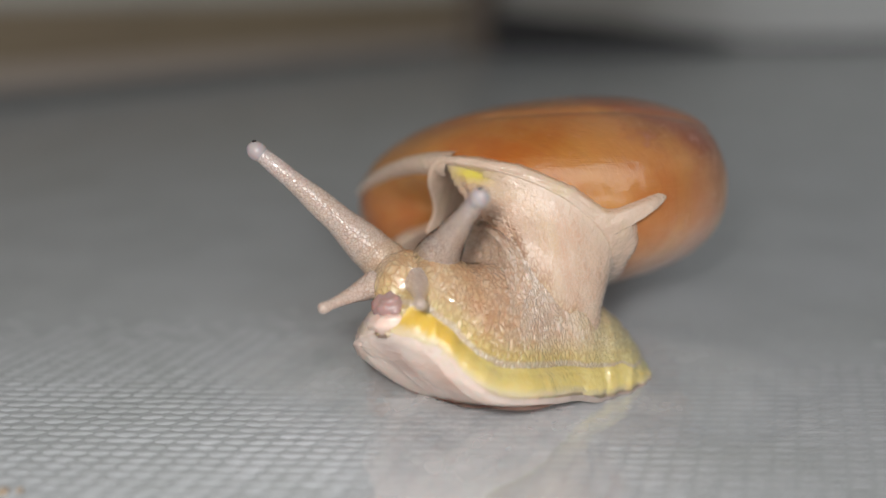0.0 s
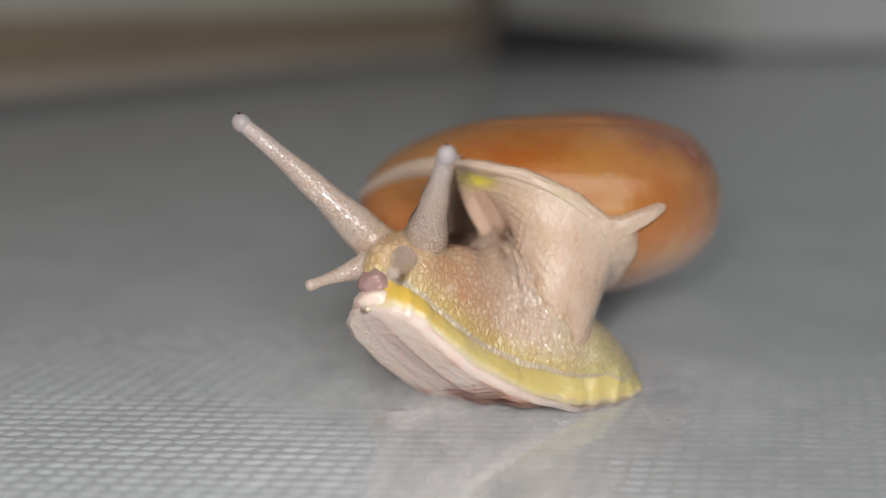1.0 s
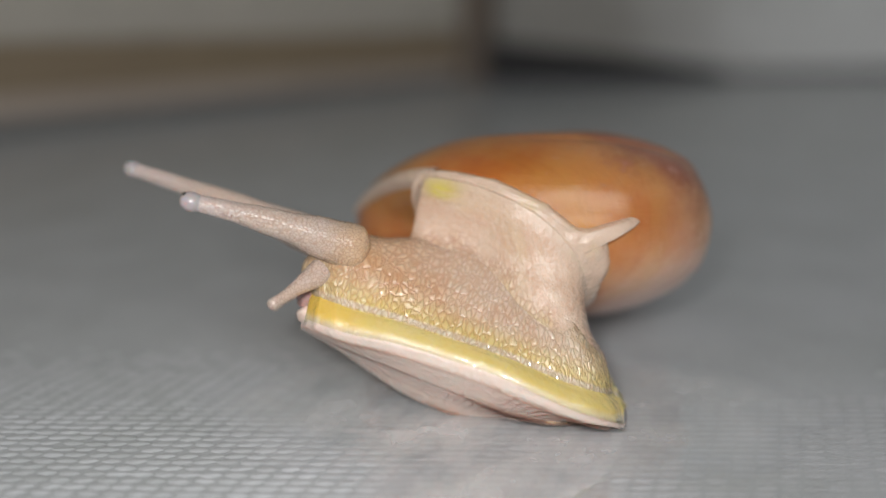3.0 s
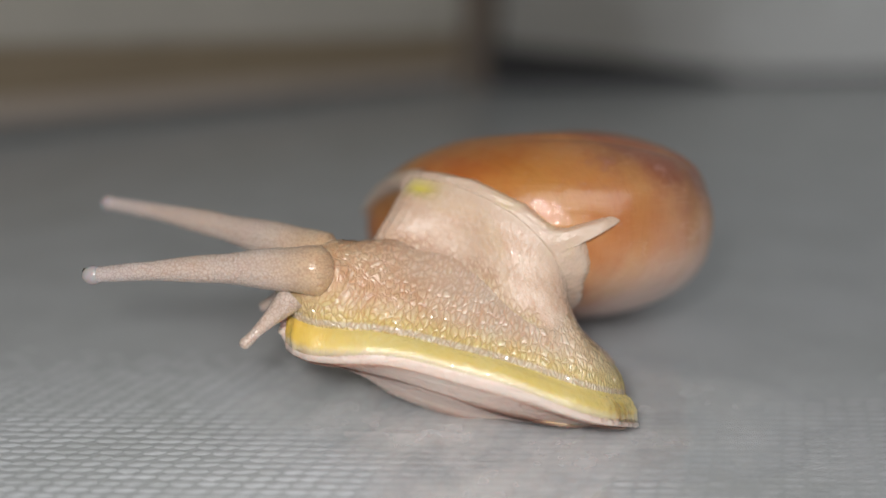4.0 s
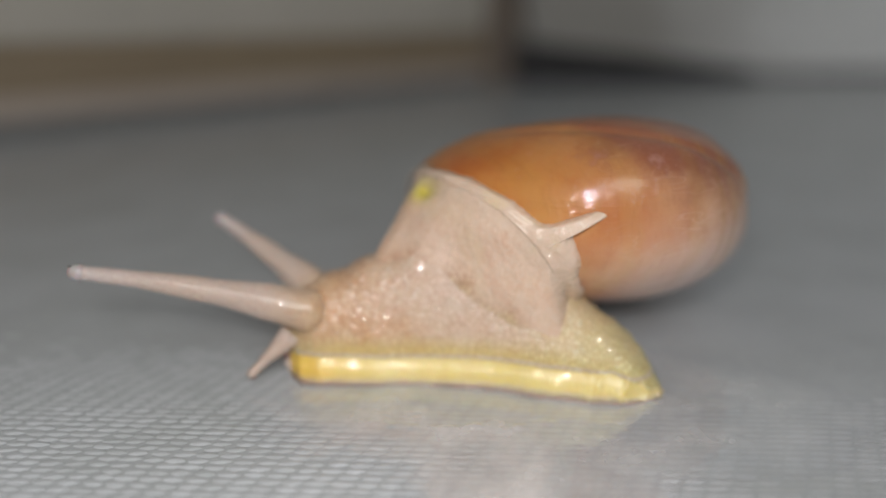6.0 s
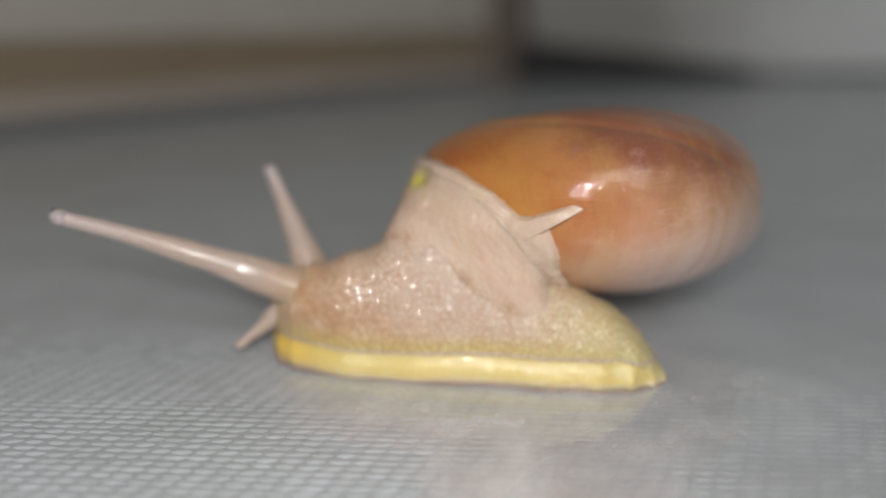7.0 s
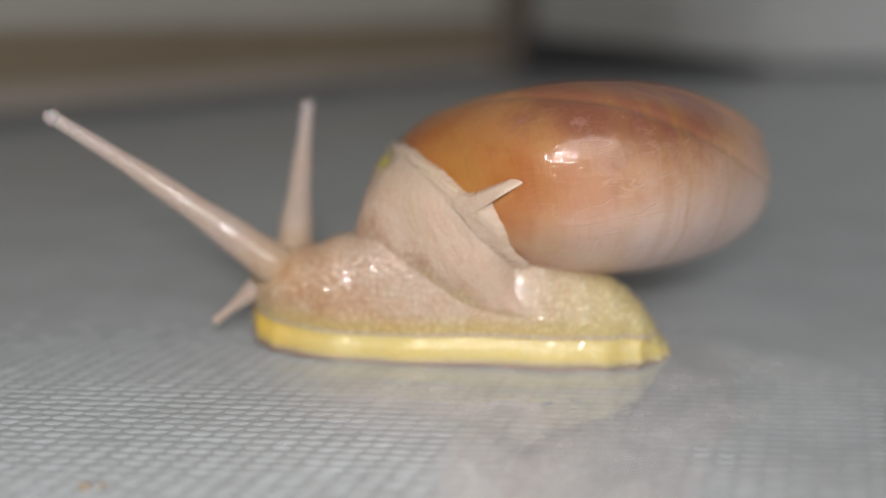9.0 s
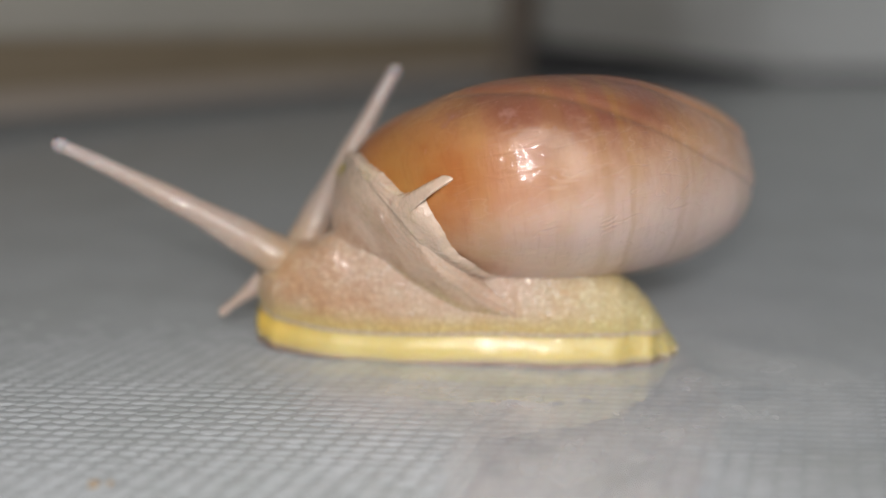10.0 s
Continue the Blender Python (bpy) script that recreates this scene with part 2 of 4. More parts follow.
def mat_colours(n, v):
    a = n.noise(v, 0.9, 4.0)
    b = n.noise(v, 0.05, 3.0)
    c = n.mix(a, (0.38, 0.393, 0.408), (0.50, 0.512, 0.525))
    return n.mix(n.step(b, 0.35, 0.7), c, n.mix(1.0, c, (0.86, 0.87, 0.85), "MULTIPLY")), a


def millimetres(n):
    g = n.add("ShaderNodeNewGeometry")
    return n.add("ShaderNodeVectorMath", [(g.outputs["Position"], 0)], op="MULTIPLY", i1=(1000.0, 1000.0, 1000.0)).outputs[0]


def sheet_material():
    m = material("woven_sheet", rough=0.38)
    n = Nodes(m)
    v = millimetres(n)
    c, a = mat_colours(n, v)
    n.put(n.mix(0.25, c, (0.40, 0.41, 0.43)), "Base Color")
    p = n.add("ShaderNodeSeparateXYZ", [(v, "Vector")])
    wx = n.math("SINE", n.math("MULTIPLY", p.outputs[0], 2 * math.pi / 2.3))
    wy = n.math("SINE", n.math("MULTIPLY", p.outputs[1], 2 * math.pi / 2.16))
    n.put(n.bump(n.math("MULTIPLY", wx, wy), 0.0002, 0.01), "Normal")
    n.put(n.math("ADD", 0.17, n.math("MULTIPLY", a, 0.12)), "Roughness")
    return m


def yarn_material():
    m = material("woven_yarn", rough=0.42)
    n = Nodes(m)
    v = millimetres(n)
    c, a = mat_colours(n, v)
    isle = n.add("ShaderNodeNewGeometry").outputs["Random Per Island"]
    c = n.mix(n.math("MULTIPLY", isle, 0.3), c, (0.64, 0.65, 0.685))
    n.put(c, "Base Color")
    fib = n.add("ShaderNodeVectorMath", [(v, 0)], op="MULTIPLY", i1=(0.8, 6.0, 2.0))
    n.put(n.bump(n.noise(fib.outputs[0], 1.6, 3.0), 0.00012, 0.6), "Normal")
    n.put(n.math("ADD", 0.32, n.math("MULTIPLY", a, 0.2)), "Roughness")
    return m


def film_material():
    m = bpy.data.materials.new("wet_slime")
    m.use_nodes = True
    t = m.node_tree
    t.nodes.clear()
    n = Nodes(m)
    out = t.nodes.new("ShaderNodeOutputMaterial")
    clear = t.nodes.new("ShaderNodeBsdfTransparent")
    clear.inputs[0].default_value = (0.96, 0.96, 0.965, 1)
    gloss = t.nodes.new("ShaderNodeBsdfGlossy")
    gloss.inputs["Roughness"].default_value = 0.045
    v = millimetres(n)
    bump = n.bump(n.noise(v, 0.25, 3.0), 0.0004, 0.22)
    t.links.new(bump, gloss.inputs["Normal"])
    # whitish diffuse: milky slime, and reflected brightness painted in with it
    milk_sheen = t.nodes.new("ShaderNodeBsdfDiffuse")
    milk_sheen.inputs[0].default_value = (0.80, 0.785, 0.78, 1)
    cloud = n.noise(v, 0.13, 5.0, 0.65)
    under = t.nodes.new("ShaderNodeMixShader")
    deep = n.add("ShaderNodeAttribute", attribute="wet").outputs["Fac"]
    t.links.new(n.math("MULTIPLY", n.math("MULTIPLY", n.step(cloud, 0.2, 0.75), 0.5), deep), under.inputs[0])
    t.links.new(clear.outputs[0], under.inputs[1])
    t.links.new(milk_sheen.outputs[0], under.inputs[2])
    fr = t.nodes.new("ShaderNodeFresnel")
    fr.inputs["IOR"].default_value = 3.3
    t.links.new(bump, fr.inputs["Normal"])
    mixer = t.nodes.new("ShaderNodeMixShader")
    t.links.new(n.math("MULTIPLY", fr.outputs[0], deep), mixer.inputs[0])
    t.links.new(under.outputs[0], mixer.inputs[1])
    t.links.new(gloss.outputs[0], mixer.inputs[2])
    t.links.new(mixer.outputs[0], out.inputs["Surface"])
    return m


def plaster_material(name, one, two, rough=0.75):
    m = material(name, one, rough)
    n = Nodes(m)
    v = millimetres(n)
    c = n.mix(n.noise(v, 0.012, 4.0), one, two)
    c = n.mix(n.math("MULTIPLY", n.step(n.noise(v, 0.05, 5.0, 0.7), 0.5, 0.75), 0.35), c, tuple(k * 0.6 for k in one))
    n.put(c, "Base Color")
    n.put(n.bump(n.noise(v, 0.2, 5.0), 0.002, 0.4), "Normal")
    return m


SKIN, RIM, SOLE, MANTLE, SHELL, STALK = (skin_material(), rim_material(), sole_material(), mantle_material(),
                                         shell_material(), stalk_material())
SHEET, YARN, FILM = sheet_material(), yarn_material(), film_material()
BULB = material("eye_bulb", (0.40, 0.35, 0.35), 0.15, Subsurface_Weight=0.4, Subsurface_Scale=0.001)
EYE = material("eye_dark", (0.012, 0.012, 0.016), 0.2)
LIP = material("lip_flesh", (0.40, 0.25, 0.23), 0.25, Subsurface_Weight=0.3, Subsurface_Scale=0.001)
WALL_A = plaster_material("wall_plaster_warm", (0.52, 0.47, 0.41), (0.42, 0.39, 0.34))
CEILING = plaster_material("ceiling_plaster", (0.80, 0.79, 0.78), (0.70, 0.69, 0.68))


def graded_wall_material():
    """Pale plaster that turns darker and browner towards the corner."""
    m = plaster_material("wall_plaster_grey", (0.80, 0.79, 0.78), (0.70, 0.69, 0.68))
    n = Nodes(m)
    v = millimetres(n)
    p = n.add("ShaderNodeSeparateXYZ", [(v, "Vector")])
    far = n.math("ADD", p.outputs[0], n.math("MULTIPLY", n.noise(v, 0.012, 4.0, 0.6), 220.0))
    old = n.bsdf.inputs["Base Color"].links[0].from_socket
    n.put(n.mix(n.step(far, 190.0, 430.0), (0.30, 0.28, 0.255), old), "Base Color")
    return m


WALL_B = graded_wall_material()
WOOD = plaster_material("skirting_brown", (0.30, 0.23, 0.15), (0.24, 0.18, 0.12), 0.6)
PALE = plaster_material("edge_strip_pale", (0.46, 0.38, 0.32), (0.38, 0.31, 0.26), 0.6)
BLACK = plaster_material("gap_shade_black", (0.02, 0.02, 0.022), (0.035, 0.03, 0.03), 0.8)
POST = plaster_material("corner_brown", (0.19, 0.145, 0.11), (0.13, 0.10, 0.08), 0.7)
CRUMB = material("crumb_brown", (0.42, 0.32, 0.23), 0.7)
GREY = plaster_material("gap_grey", (0.17, 0.165, 0.17), (0.22, 0.21, 0.20), 0.7)

# ---- meshes ----


def raw(name, verts, faces, mat, rest=None, extra=None, smooth=True):
    """A mesh from vertices in millimetres; rest and extra are stored for the materials."""
    me = bpy.data.meshes.new(name)
    me.from_pydata([(x * MM, y * MM, z * MM) for x, y, z in verts], [], faces)
    me.materials.append(mat)
    if rest is not None:
        a = me.attributes.new("rest", "FLOAT_VECTOR", "POINT")
        a.data.foreach_set("vector", np.asarray(rest, dtype=np.float32).ravel())
    for key, values in (extra or {}).items():
        a = me.attributes.new(key, "FLOAT", "POINT")
        a.data.foreach_set("value", np.asarray(values, dtype=np.float32))
    if smooth:
        me.polygons.foreach_set("use_smooth", [True] * len(me.polygons))
    me.update()
    return me


def part(name, me, parent, label=""):
    ob = new(name, me)
    ob.parent = parent
    return tagged(ob, label)


def strip_faces(rows, cols, closed=False):
    faces = []
    last = cols if closed else cols - 1
    for i in range(rows - 1):
        for j in range(last):
            k = (j + 1) % cols
            faces.append((i * cols + j, i * cols + k, (i + 1) * cols + k, (i + 1) * cols + j))
    return faces


def block(name, corners, z0, z1, mat, thick=20.0):
    """A straight upright slab along two ground points, its face on the line and its body to the right of the line."""
    (x0, y0), (x1, y1) = corners
    d = Vector((x1 - x0, y1 - y0)).normalized()
    n = Vector((d.y, -d.x)) * thick
    ring = [(x0 + n.x, y0 + n.y), (x1 + n.x, y1 + n.y), (x1, y1), (x0, y0)]
    bm = bmesh.new()
    low = [bm.verts.new((x * MM, y * MM, z0 * MM)) for x, y in ring]
    top = [bm.verts.new((x * MM, y * MM, z1 * MM)) for x, y in ring]
    bm.faces.new(low[::-1])
    bm.faces.new(top)
    for i in range(4):
        bm.faces.new((low[i], low[(i + 1) % 4], top[(i + 1) % 4], top[i]))
    bmesh.ops.bevel(bm, geom=bm.edges[:], offset=1.2 * MM, segments=2, affect="EDGES")
    me = bpy.data.meshes.new(name)
    bm.to_mesh(me)
    bm.free()
    me.materials.append(mat)
    return new(name, me)


# ---- the place ----
def build_place():
    g = new("ground", raw("ground", [(-1400, -1400, 0), (1400, -1400, 0), (1400, 1400, 0), (-1400, 1400, 0)], [(0, 1, 2, 3)], SHEET))
    tagged(g, "grey woven plastic sheet covering the floor", "floor covering", kind="structure")
    a, c, b = (-1085.0, -920.0), (22.0, 515.0), (1400.0, 840.0)
    wl = block("wall_left", (c, a), 33, 2400, WALL_A)
    tagged(wl, "dim grey-brown plastered wall behind the sheet", "wall", kind="structure")
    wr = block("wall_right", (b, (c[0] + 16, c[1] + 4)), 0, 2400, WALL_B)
    tagged(wr, "pale grey plastered wall meeting the corner", "wall", kind="structure")
    s = block("baseboard", (c, a), 15, 33, WOOD, 16)
    tagged(s, "brown painted skirting along the wall foot", "skirting", kind="structure")
    s = block("trim_left", (c, a), 6, 15, PALE, 18)
    tagged(s, "pale worn strip under the brown skirting", "trim", kind="structure")
    s = block("trim_low", (c, a), 0, 6, GREY, 14)
    tagged(s, "dark dirty joint where wall and floor meet", "joint", kind="structure")
    # black wedge painted as a gap's shade: high at the corner, narrowing along the wall
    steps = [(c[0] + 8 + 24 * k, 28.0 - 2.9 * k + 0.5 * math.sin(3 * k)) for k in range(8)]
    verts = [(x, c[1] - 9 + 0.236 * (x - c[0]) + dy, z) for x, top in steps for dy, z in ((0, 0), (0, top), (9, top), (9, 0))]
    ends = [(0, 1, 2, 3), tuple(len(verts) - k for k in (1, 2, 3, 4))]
    s = new("gap_shade_wedge", raw("gap_shade_wedge", verts, strip_faces(len(steps), 4, True) + ends, BLACK, smooth=False))
    tagged(s, "black wedge standing for the shade of a gap under the grey wall", "gap", kind="structure")
    s = block("trim_far", (b, (155, 546.5)), 0, 7, GREY, 12)
    tagged(s, "grey dirty skirting along the pale wall", "skirting", kind="structure")
    s = block("corner_post", ((c[0] + 12, c[1] - 4), (c[0] - 22, c[1] - 18)), 0, 2400, POST, 6)
    tagged(s, "dark brown strip closing the wall corner", "trim", kind="structure")
    w = block("wall_back", (a, (1400, -920)), 0, 2400, WALL_A)
    tagged(w, "plain wall closing the room behind", "wall", kind="structure")
    w = block("wall_side", ((1400, -920), b), 0, 2400, WALL_A)
    tagged(w, "plain wall closing the room at the side", "wall", kind="structure")
    r = new("ceiling", raw("ceiling", [(-1450, -1450, 2400), (1450, -1450, 2400), (1450, 1450, 2400), (-1450, 1450, 2400)], [(0, 3, 2, 1)], CEILING))
    tagged(r, "plain pale ceiling", "ceiling", kind="structure")


def wet(x, y):
    """How wet the sheet is: 1 in the slime beneath and before the snail, 0 outside it."""
    d = min(math.hypot((x - 8) / 34.0, (y - 78) / 16.0), math.hypot((x - 4) / 13.0, (y - 60) / 24.0))
    d += 0.12 * noise.noise((x * 0.08, y * 0.12, 3.0)) + 0.05 * noise.noise((x * 0.4, y * 0.4, 1.0))
    return min(1.0, max(0.0, (1.05 - d) / 0.32))


def build_weave():
    verts, faces = [], []
    rng = random.Random(4)
    tilt = math.radians(-1.5)
    pitch, gap = 2.3, 1.08
    row = 0
    y = 38.0
    while y < 106:
        half = 26 + 0.66 * y
        x = -half + (pitch / 2 if row % 2 else 0.0)
        while x < half:
            px = x * math.cos(tilt) - (y - 75) * math.sin(tilt) + rng.uniform(-0.12, 0.12)
            py = 75 + (y - 75) * math.cos(tilt) + x * math.sin(tilt) + rng.uniform(-0.07, 0.07)
            hx, hy = 1.08 * rng.uniform(0.85, 1.1), 0.53 * rng.uniform(0.85, 1.1)
            top = rng.uniform(0.13, 0.23) * (1 - 0.72 * wet(px, py)) * (1 - ease((py - 62) / 38)) * (1 - 0.9 * ease((px - 10) / 16) * ease((py - 48) / 14))
            lean = rng.uniform(-0.03, 0.10)
            if py > 80 and top < 0.05 * rng.random() ** 0.5:
                x += pitch
                continue
            base = len(verts)
            for i in range(5):
                u = -1 + i / 2
                for j in range(5):
                    w = -1 + j / 2
                    z = max(0.0, 1 - 0.95 * u * u) ** 0.8 * max(0.0, 1 - w * w) * top
                    verts.append((px + u * hx + w * lean, py + w * hy * (1 - 0.55 * u * u) + u * lean, z if abs(w) < 1 else -0.015))
            for i in range(4):
                for j in range(4):
                    p = base + i * 5 + j
                    faces.append((p, p + 5, p + 6, p + 1))
            x += pitch
        y += gap
        row += 1
    w = new("sheet_weave", raw("sheet_weave", verts, faces, YARN))
    tagged(w, "raised grey yarns of the woven sheet", "weave", kind="stuff")


def build_slime():
    verts, faces, deep = [], [], []
    nx, ny = 240, 200
    index = {}
    for i in range(nx):
        for j in range(ny):
            x, y = -32 + i * 80 / (nx - 1), 36 + j * 62 / (ny - 1)
            k = wet(x, y)
            if k > 0:
                index[i, j] = len(verts)
                line = 72.6 + 0.5 * math.sin(x * 0.35) + 0.8 * noise.noise((x * 0.25, 0.0, 9.0))
                rag = max(0.0, 0.4 + noise.noise((x * 0.9, y * 0.5, 2.0))) * ease((x + 16) / 4) * ease((9 - x) / 4)
                ridge = 0.22 * rag * math.exp(-((y - line) / 0.5) ** 2)
                verts.append((x, y, 0.02 + 0.20 * k ** 0.5 + ridge))
                deep.append(k)
    for i in range(nx - 1):
        for j in range(ny - 1):
            q = [(i, j), (i + 1, j), (i + 1, j + 1), (i, j + 1)]
            if all(c in index for c in q):
                faces.append([index[c] for c in q])
    s = new("slime_film", raw("slime_film", verts, faces, FILM, None, {"wet": deep}))
    s.visible_shadow = False
    tagged(s, "clear wet slime film spread over the sheet", "slime")


def build_crumbs():
    for x, y, size, seed in ((-38.2, 56.1, 0.5, 1), (-36.9, 56.3, 0.3, 2)):
        bm = bmesh.new()
        bmesh.ops.create_icosphere(bm, subdivisions=3, radius=size * MM)
        for v in bm.verts:
            v.co *= 1 + 0.45 * noise.noise(v.co * 1800 + Vector((seed * 7.0, 0, 0)))
            v.co.z *= 0.55
        me = bpy.data.meshes.new("crumb")
        bm.to_mesh(me)
        bm.free()
        me.materials.append(CRUMB)
        me.polygons.foreach_set("use_smooth", [True] * len(me.polygons))
        ob = new("crumb", me)
        ob.location = (x * MM, y * MM, (0.30 + size * 0.35) * MM)
        tagged(ob, "tiny brown crumb lying on the woven sheet", "crumb", "crumbs on the sheet")


# ---- the snail ----
REST_LENGTH = 48.0
BASE = Vector((6.0, 82.0, 0.0))
# half width of the foot, half width of the flank and height along the body, from tail to snout
FOOT = [(0, 0.8), (0.03, 3.0), (0.08, 4.9), (0.16, 6.2), (0.3, 7.2), (0.55, 7.2), (0.75, 6.5), (0.9, 5.5), (0.95, 4.7), (0.98, 3.3), (1.0, 0.8)]
FLANK = [(0, 0.3), (0.03, 2.0), (0.08, 3.6), (0.14, 4.8), (0.3, 6.2), (0.55, 6.2), (0.75, 5.6), (0.9, 5.1), (0.97, 3.6), (1.0, 0.4)]
HIGH = [(0, 0.9), (0.02, 2.4), (0.05, 4.9), (0.08, 6.9), (0.11, 8.4), (0.16, 9.7), (0.24, 11.0), (0.33, 13.6), (0.44, 17.4), (0.55, 19.0), (0.64, 18.0),
        (0.76, 14.5), (0.86, 12.3), (0.94, 10.5), (0.975, 7.5), (1.0, 1.0)]
# the fringe's outline from the sole to the groove above it
FRINGE_OUT = [(0, -1.1), (0.15, -0.30), (0.3, 0.0), (0.5, -0.12), (0.7, -0.5), (0.88, -1.05), (1, -1.8)]
FRINGE_UP = [(0, -0.38), (0.15, -0.32), (0.3, 0.35), (0.5, 1.5), (0.7, 2.4), (0.88, 3.0), (1, 3.5)]


def ease(x):
    x = min(1.0, max(0.0, x))
    return x * x * (3 - 2 * x)


def eased(x):
    x = np.clip(x, 0.0, 1.0)
    return x * x * (3 - 2 * x)


def table(rows, s):
    for (a, va), (b, vb) in zip(rows, rows[1:]):
        if s <= b:
            k = ease((s - a) / (b - a)) if b > a else 0
            return va + (vb - va) * max(0.0, k)
    return rows[-1][1]


def tables(rows, s):
    """The same for many places at once."""
    xs, ys = np.array(rows, dtype=float).T
    s = np.clip(s, xs[0], xs[-1])
    i = np.clip(np.searchsorted(xs, s, side="right") - 1, 0, len(xs) - 2)
    return ys[i] + (ys[i + 1] - ys[i]) * eased((s - xs[i]) / (xs[i + 1] - xs[i]))


def frames_of(yaw, pitch, roll):
    """Turns, as matrices, whose x axis heads by yaw and rises by pitch; roll lifts the left side."""
    a, b, r = np.radians(yaw), np.radians(pitch), np.radians(roll)[..., None]
    f = np.stack([np.cos(a) * np.cos(b), np.sin(a) * np.cos(b), np.sin(b)], -1)
    left = np.stack([-np.sin(a), np.cos(a), np.zeros_like(a)], -1)
    up = np.cross(f, left)
    return np.stack([f, left * np.cos(r) + up * np.sin(r), up * np.cos(r) - left * np.sin(r)], -1)


def spine(p, s):
    """Centres and turns of the body at places s: along the ground from the tail to the last touch, then up to the snout."""
    tip = np.array(p[0:3]) + frames_of(np.array(p[3]), np.array(p[4]), np.array(p[5])) @ np.array([7.8, 0, 0.1])
    tip[2] = max(tip[2], 0.3)
    tail, touch = np.array([p[6], p[7], 0.15]), np.array([p[8], p[9], 0.15])
    g = touch - tail
    mid = (tail + touch) / 2 + np.array([-g[1], g[0], 0]) / max(1e-6, math.hypot(g[0], g[1])) * p[10]
    d = touch - mid
    lift = touch + d / np.linalg.norm(d) * p[11]
    u = np.linspace(0, 1, 41)[:, None]
    pts = np.vstack([((1 - u) ** 2 * tail + 2 * u * (1 - u) * mid + u * u * touch)[:-1], (1 - u) ** 2 * touch + 2 * u * (1 - u) * lift + u * u * tip])
    run = np.r_[0, np.cumsum(np.linalg.norm(np.diff(pts, axis=0), axis=1))]
    total = run[-1]
    w = np.clip(s, 0, 1) * total

    def along(v):
        return np.stack([np.interp(np.clip(v, 0, total), run, pts[:, k]) for k in range(3)], -1)

    way = along(w + 0.12 * total) - along(w - 0.12 * total)
    way /= np.linalg.norm(way, axis=-1, keepdims=True)
    yaw = np.degrees(np.arctan2(way[:, 1], way[:, 0])) % 360
    rise = np.degrees(np.arcsin(np.clip(way[:, 2], -1, 1)))
    bank = p[12] * eased((s - p[13]) / 0.5)
    k = 0.75 * eased((s - 0.66) / 0.3)
    swing = (p[3] - yaw + 180) % 360 - 180
    return along(w), frames_of(yaw + swing * k, rise + (p[4] - rise) * k, bank + (p[5] - bank) * k)


def outline(kind, s, v, wide=1.0, tall=1.0, rear=1.0):
    """A point of the cross-section: skin round the back from -1 to 1 (left), fringe from sole to groove, sole from side to side."""
    k = 1 + (wide - 1) * eased((s - 0.35) / 0.3)
    foot, flank = tables(FOOT, s) * k, tables(FLANK, s) * k
    high = tables(HIGH, s) * (1 + (tall - 1) * eased((s - 0.4) / 0.25) * (1 - 0.7 * eased((s - 0.8) / 0.15)))
    high = high * (1 - (1 - rear) * (1 - eased(s / 0.36)))
    base = np.minimum(3.2, high * 0.55)
    if kind == "skin":
        ca, sa = np.abs(np.sin(v * math.pi / 2)), np.maximum(0, np.cos(v * math.pi / 2))
        out = flank + (foot - 1.3 - flank) * (1 - sa) ** 2.2
        y, z = np.sign(v) * ca ** 0.9 * out, base + (high - base) * sa ** 0.95
        under = np.maximum(0, np.abs(v) - 1)
        y, z = np.where(under > 0, np.sign(v) * (foot - 1.3 - 2 * under), y), z - np.minimum(base, 12 * under)
    elif kind == "fringe":
        y = np.sign(v) * np.maximum(foot + tables(FRINGE_OUT, np.abs(v)) + 0.05 * np.sin(s * 61 + 2 * np.sin(s * 23)), 0.05)
        z = tables(FRINGE_UP, np.abs(v)) * base / 3.2
    else:
        # its edge turns up round the lower edge of the fringe
        a = np.abs(v)
        y = np.sign(v) * np.maximum(foot + 0.07, 0.2) * np.minimum(1, a / 0.9)
        z = np.where(a < 0.9, -0.3 - 0.45 * (1 - (a / 0.9) ** 4) * eased((s - 0.3) / 0.2), -0.3 + (a - 0.9) * 6)
    return np.stack([0 * s, y, z], -1)


def body_surface(kind, s, v, t):
    p = stance(t)
    c, m = spine(p, s)
    q = c + np.einsum("nij,nj->ni", m, outline(kind, s, v, p[14], p[15], p[19]))
    z = q[:, 2]
    # what would sink into the sheet spreads on it
    q[:, 2] = np.where(z < 0.4, 0.4 * np.exp(np.minimum(0, (z - 0.4) / 0.4)), z)
    return q


# ---- soft surfaces in small stiff pieces ----
KEY_TIMES = [0.25 * k for k in range(41)]


def best_turns(local, seen):
    """The stiff turns and centres that lay each piece's local points (pieces, n, 3) best on the seen ones (times, pieces, n, 3)."""
    centre = seen.mean(2)
    h = np.einsum("pni,tpnj->tpij", local, seen - centre[:, :, None])
    u, _, vt = np.linalg.svd(h)
    sign = np.sign(np.linalg.det(np.einsum("tpij,tpjk->tpik", u, vt)))
    vt[..., 2, :] *= sign[..., None]
    return np.einsum("tpij,tpjk->tpki", u, vt), centre


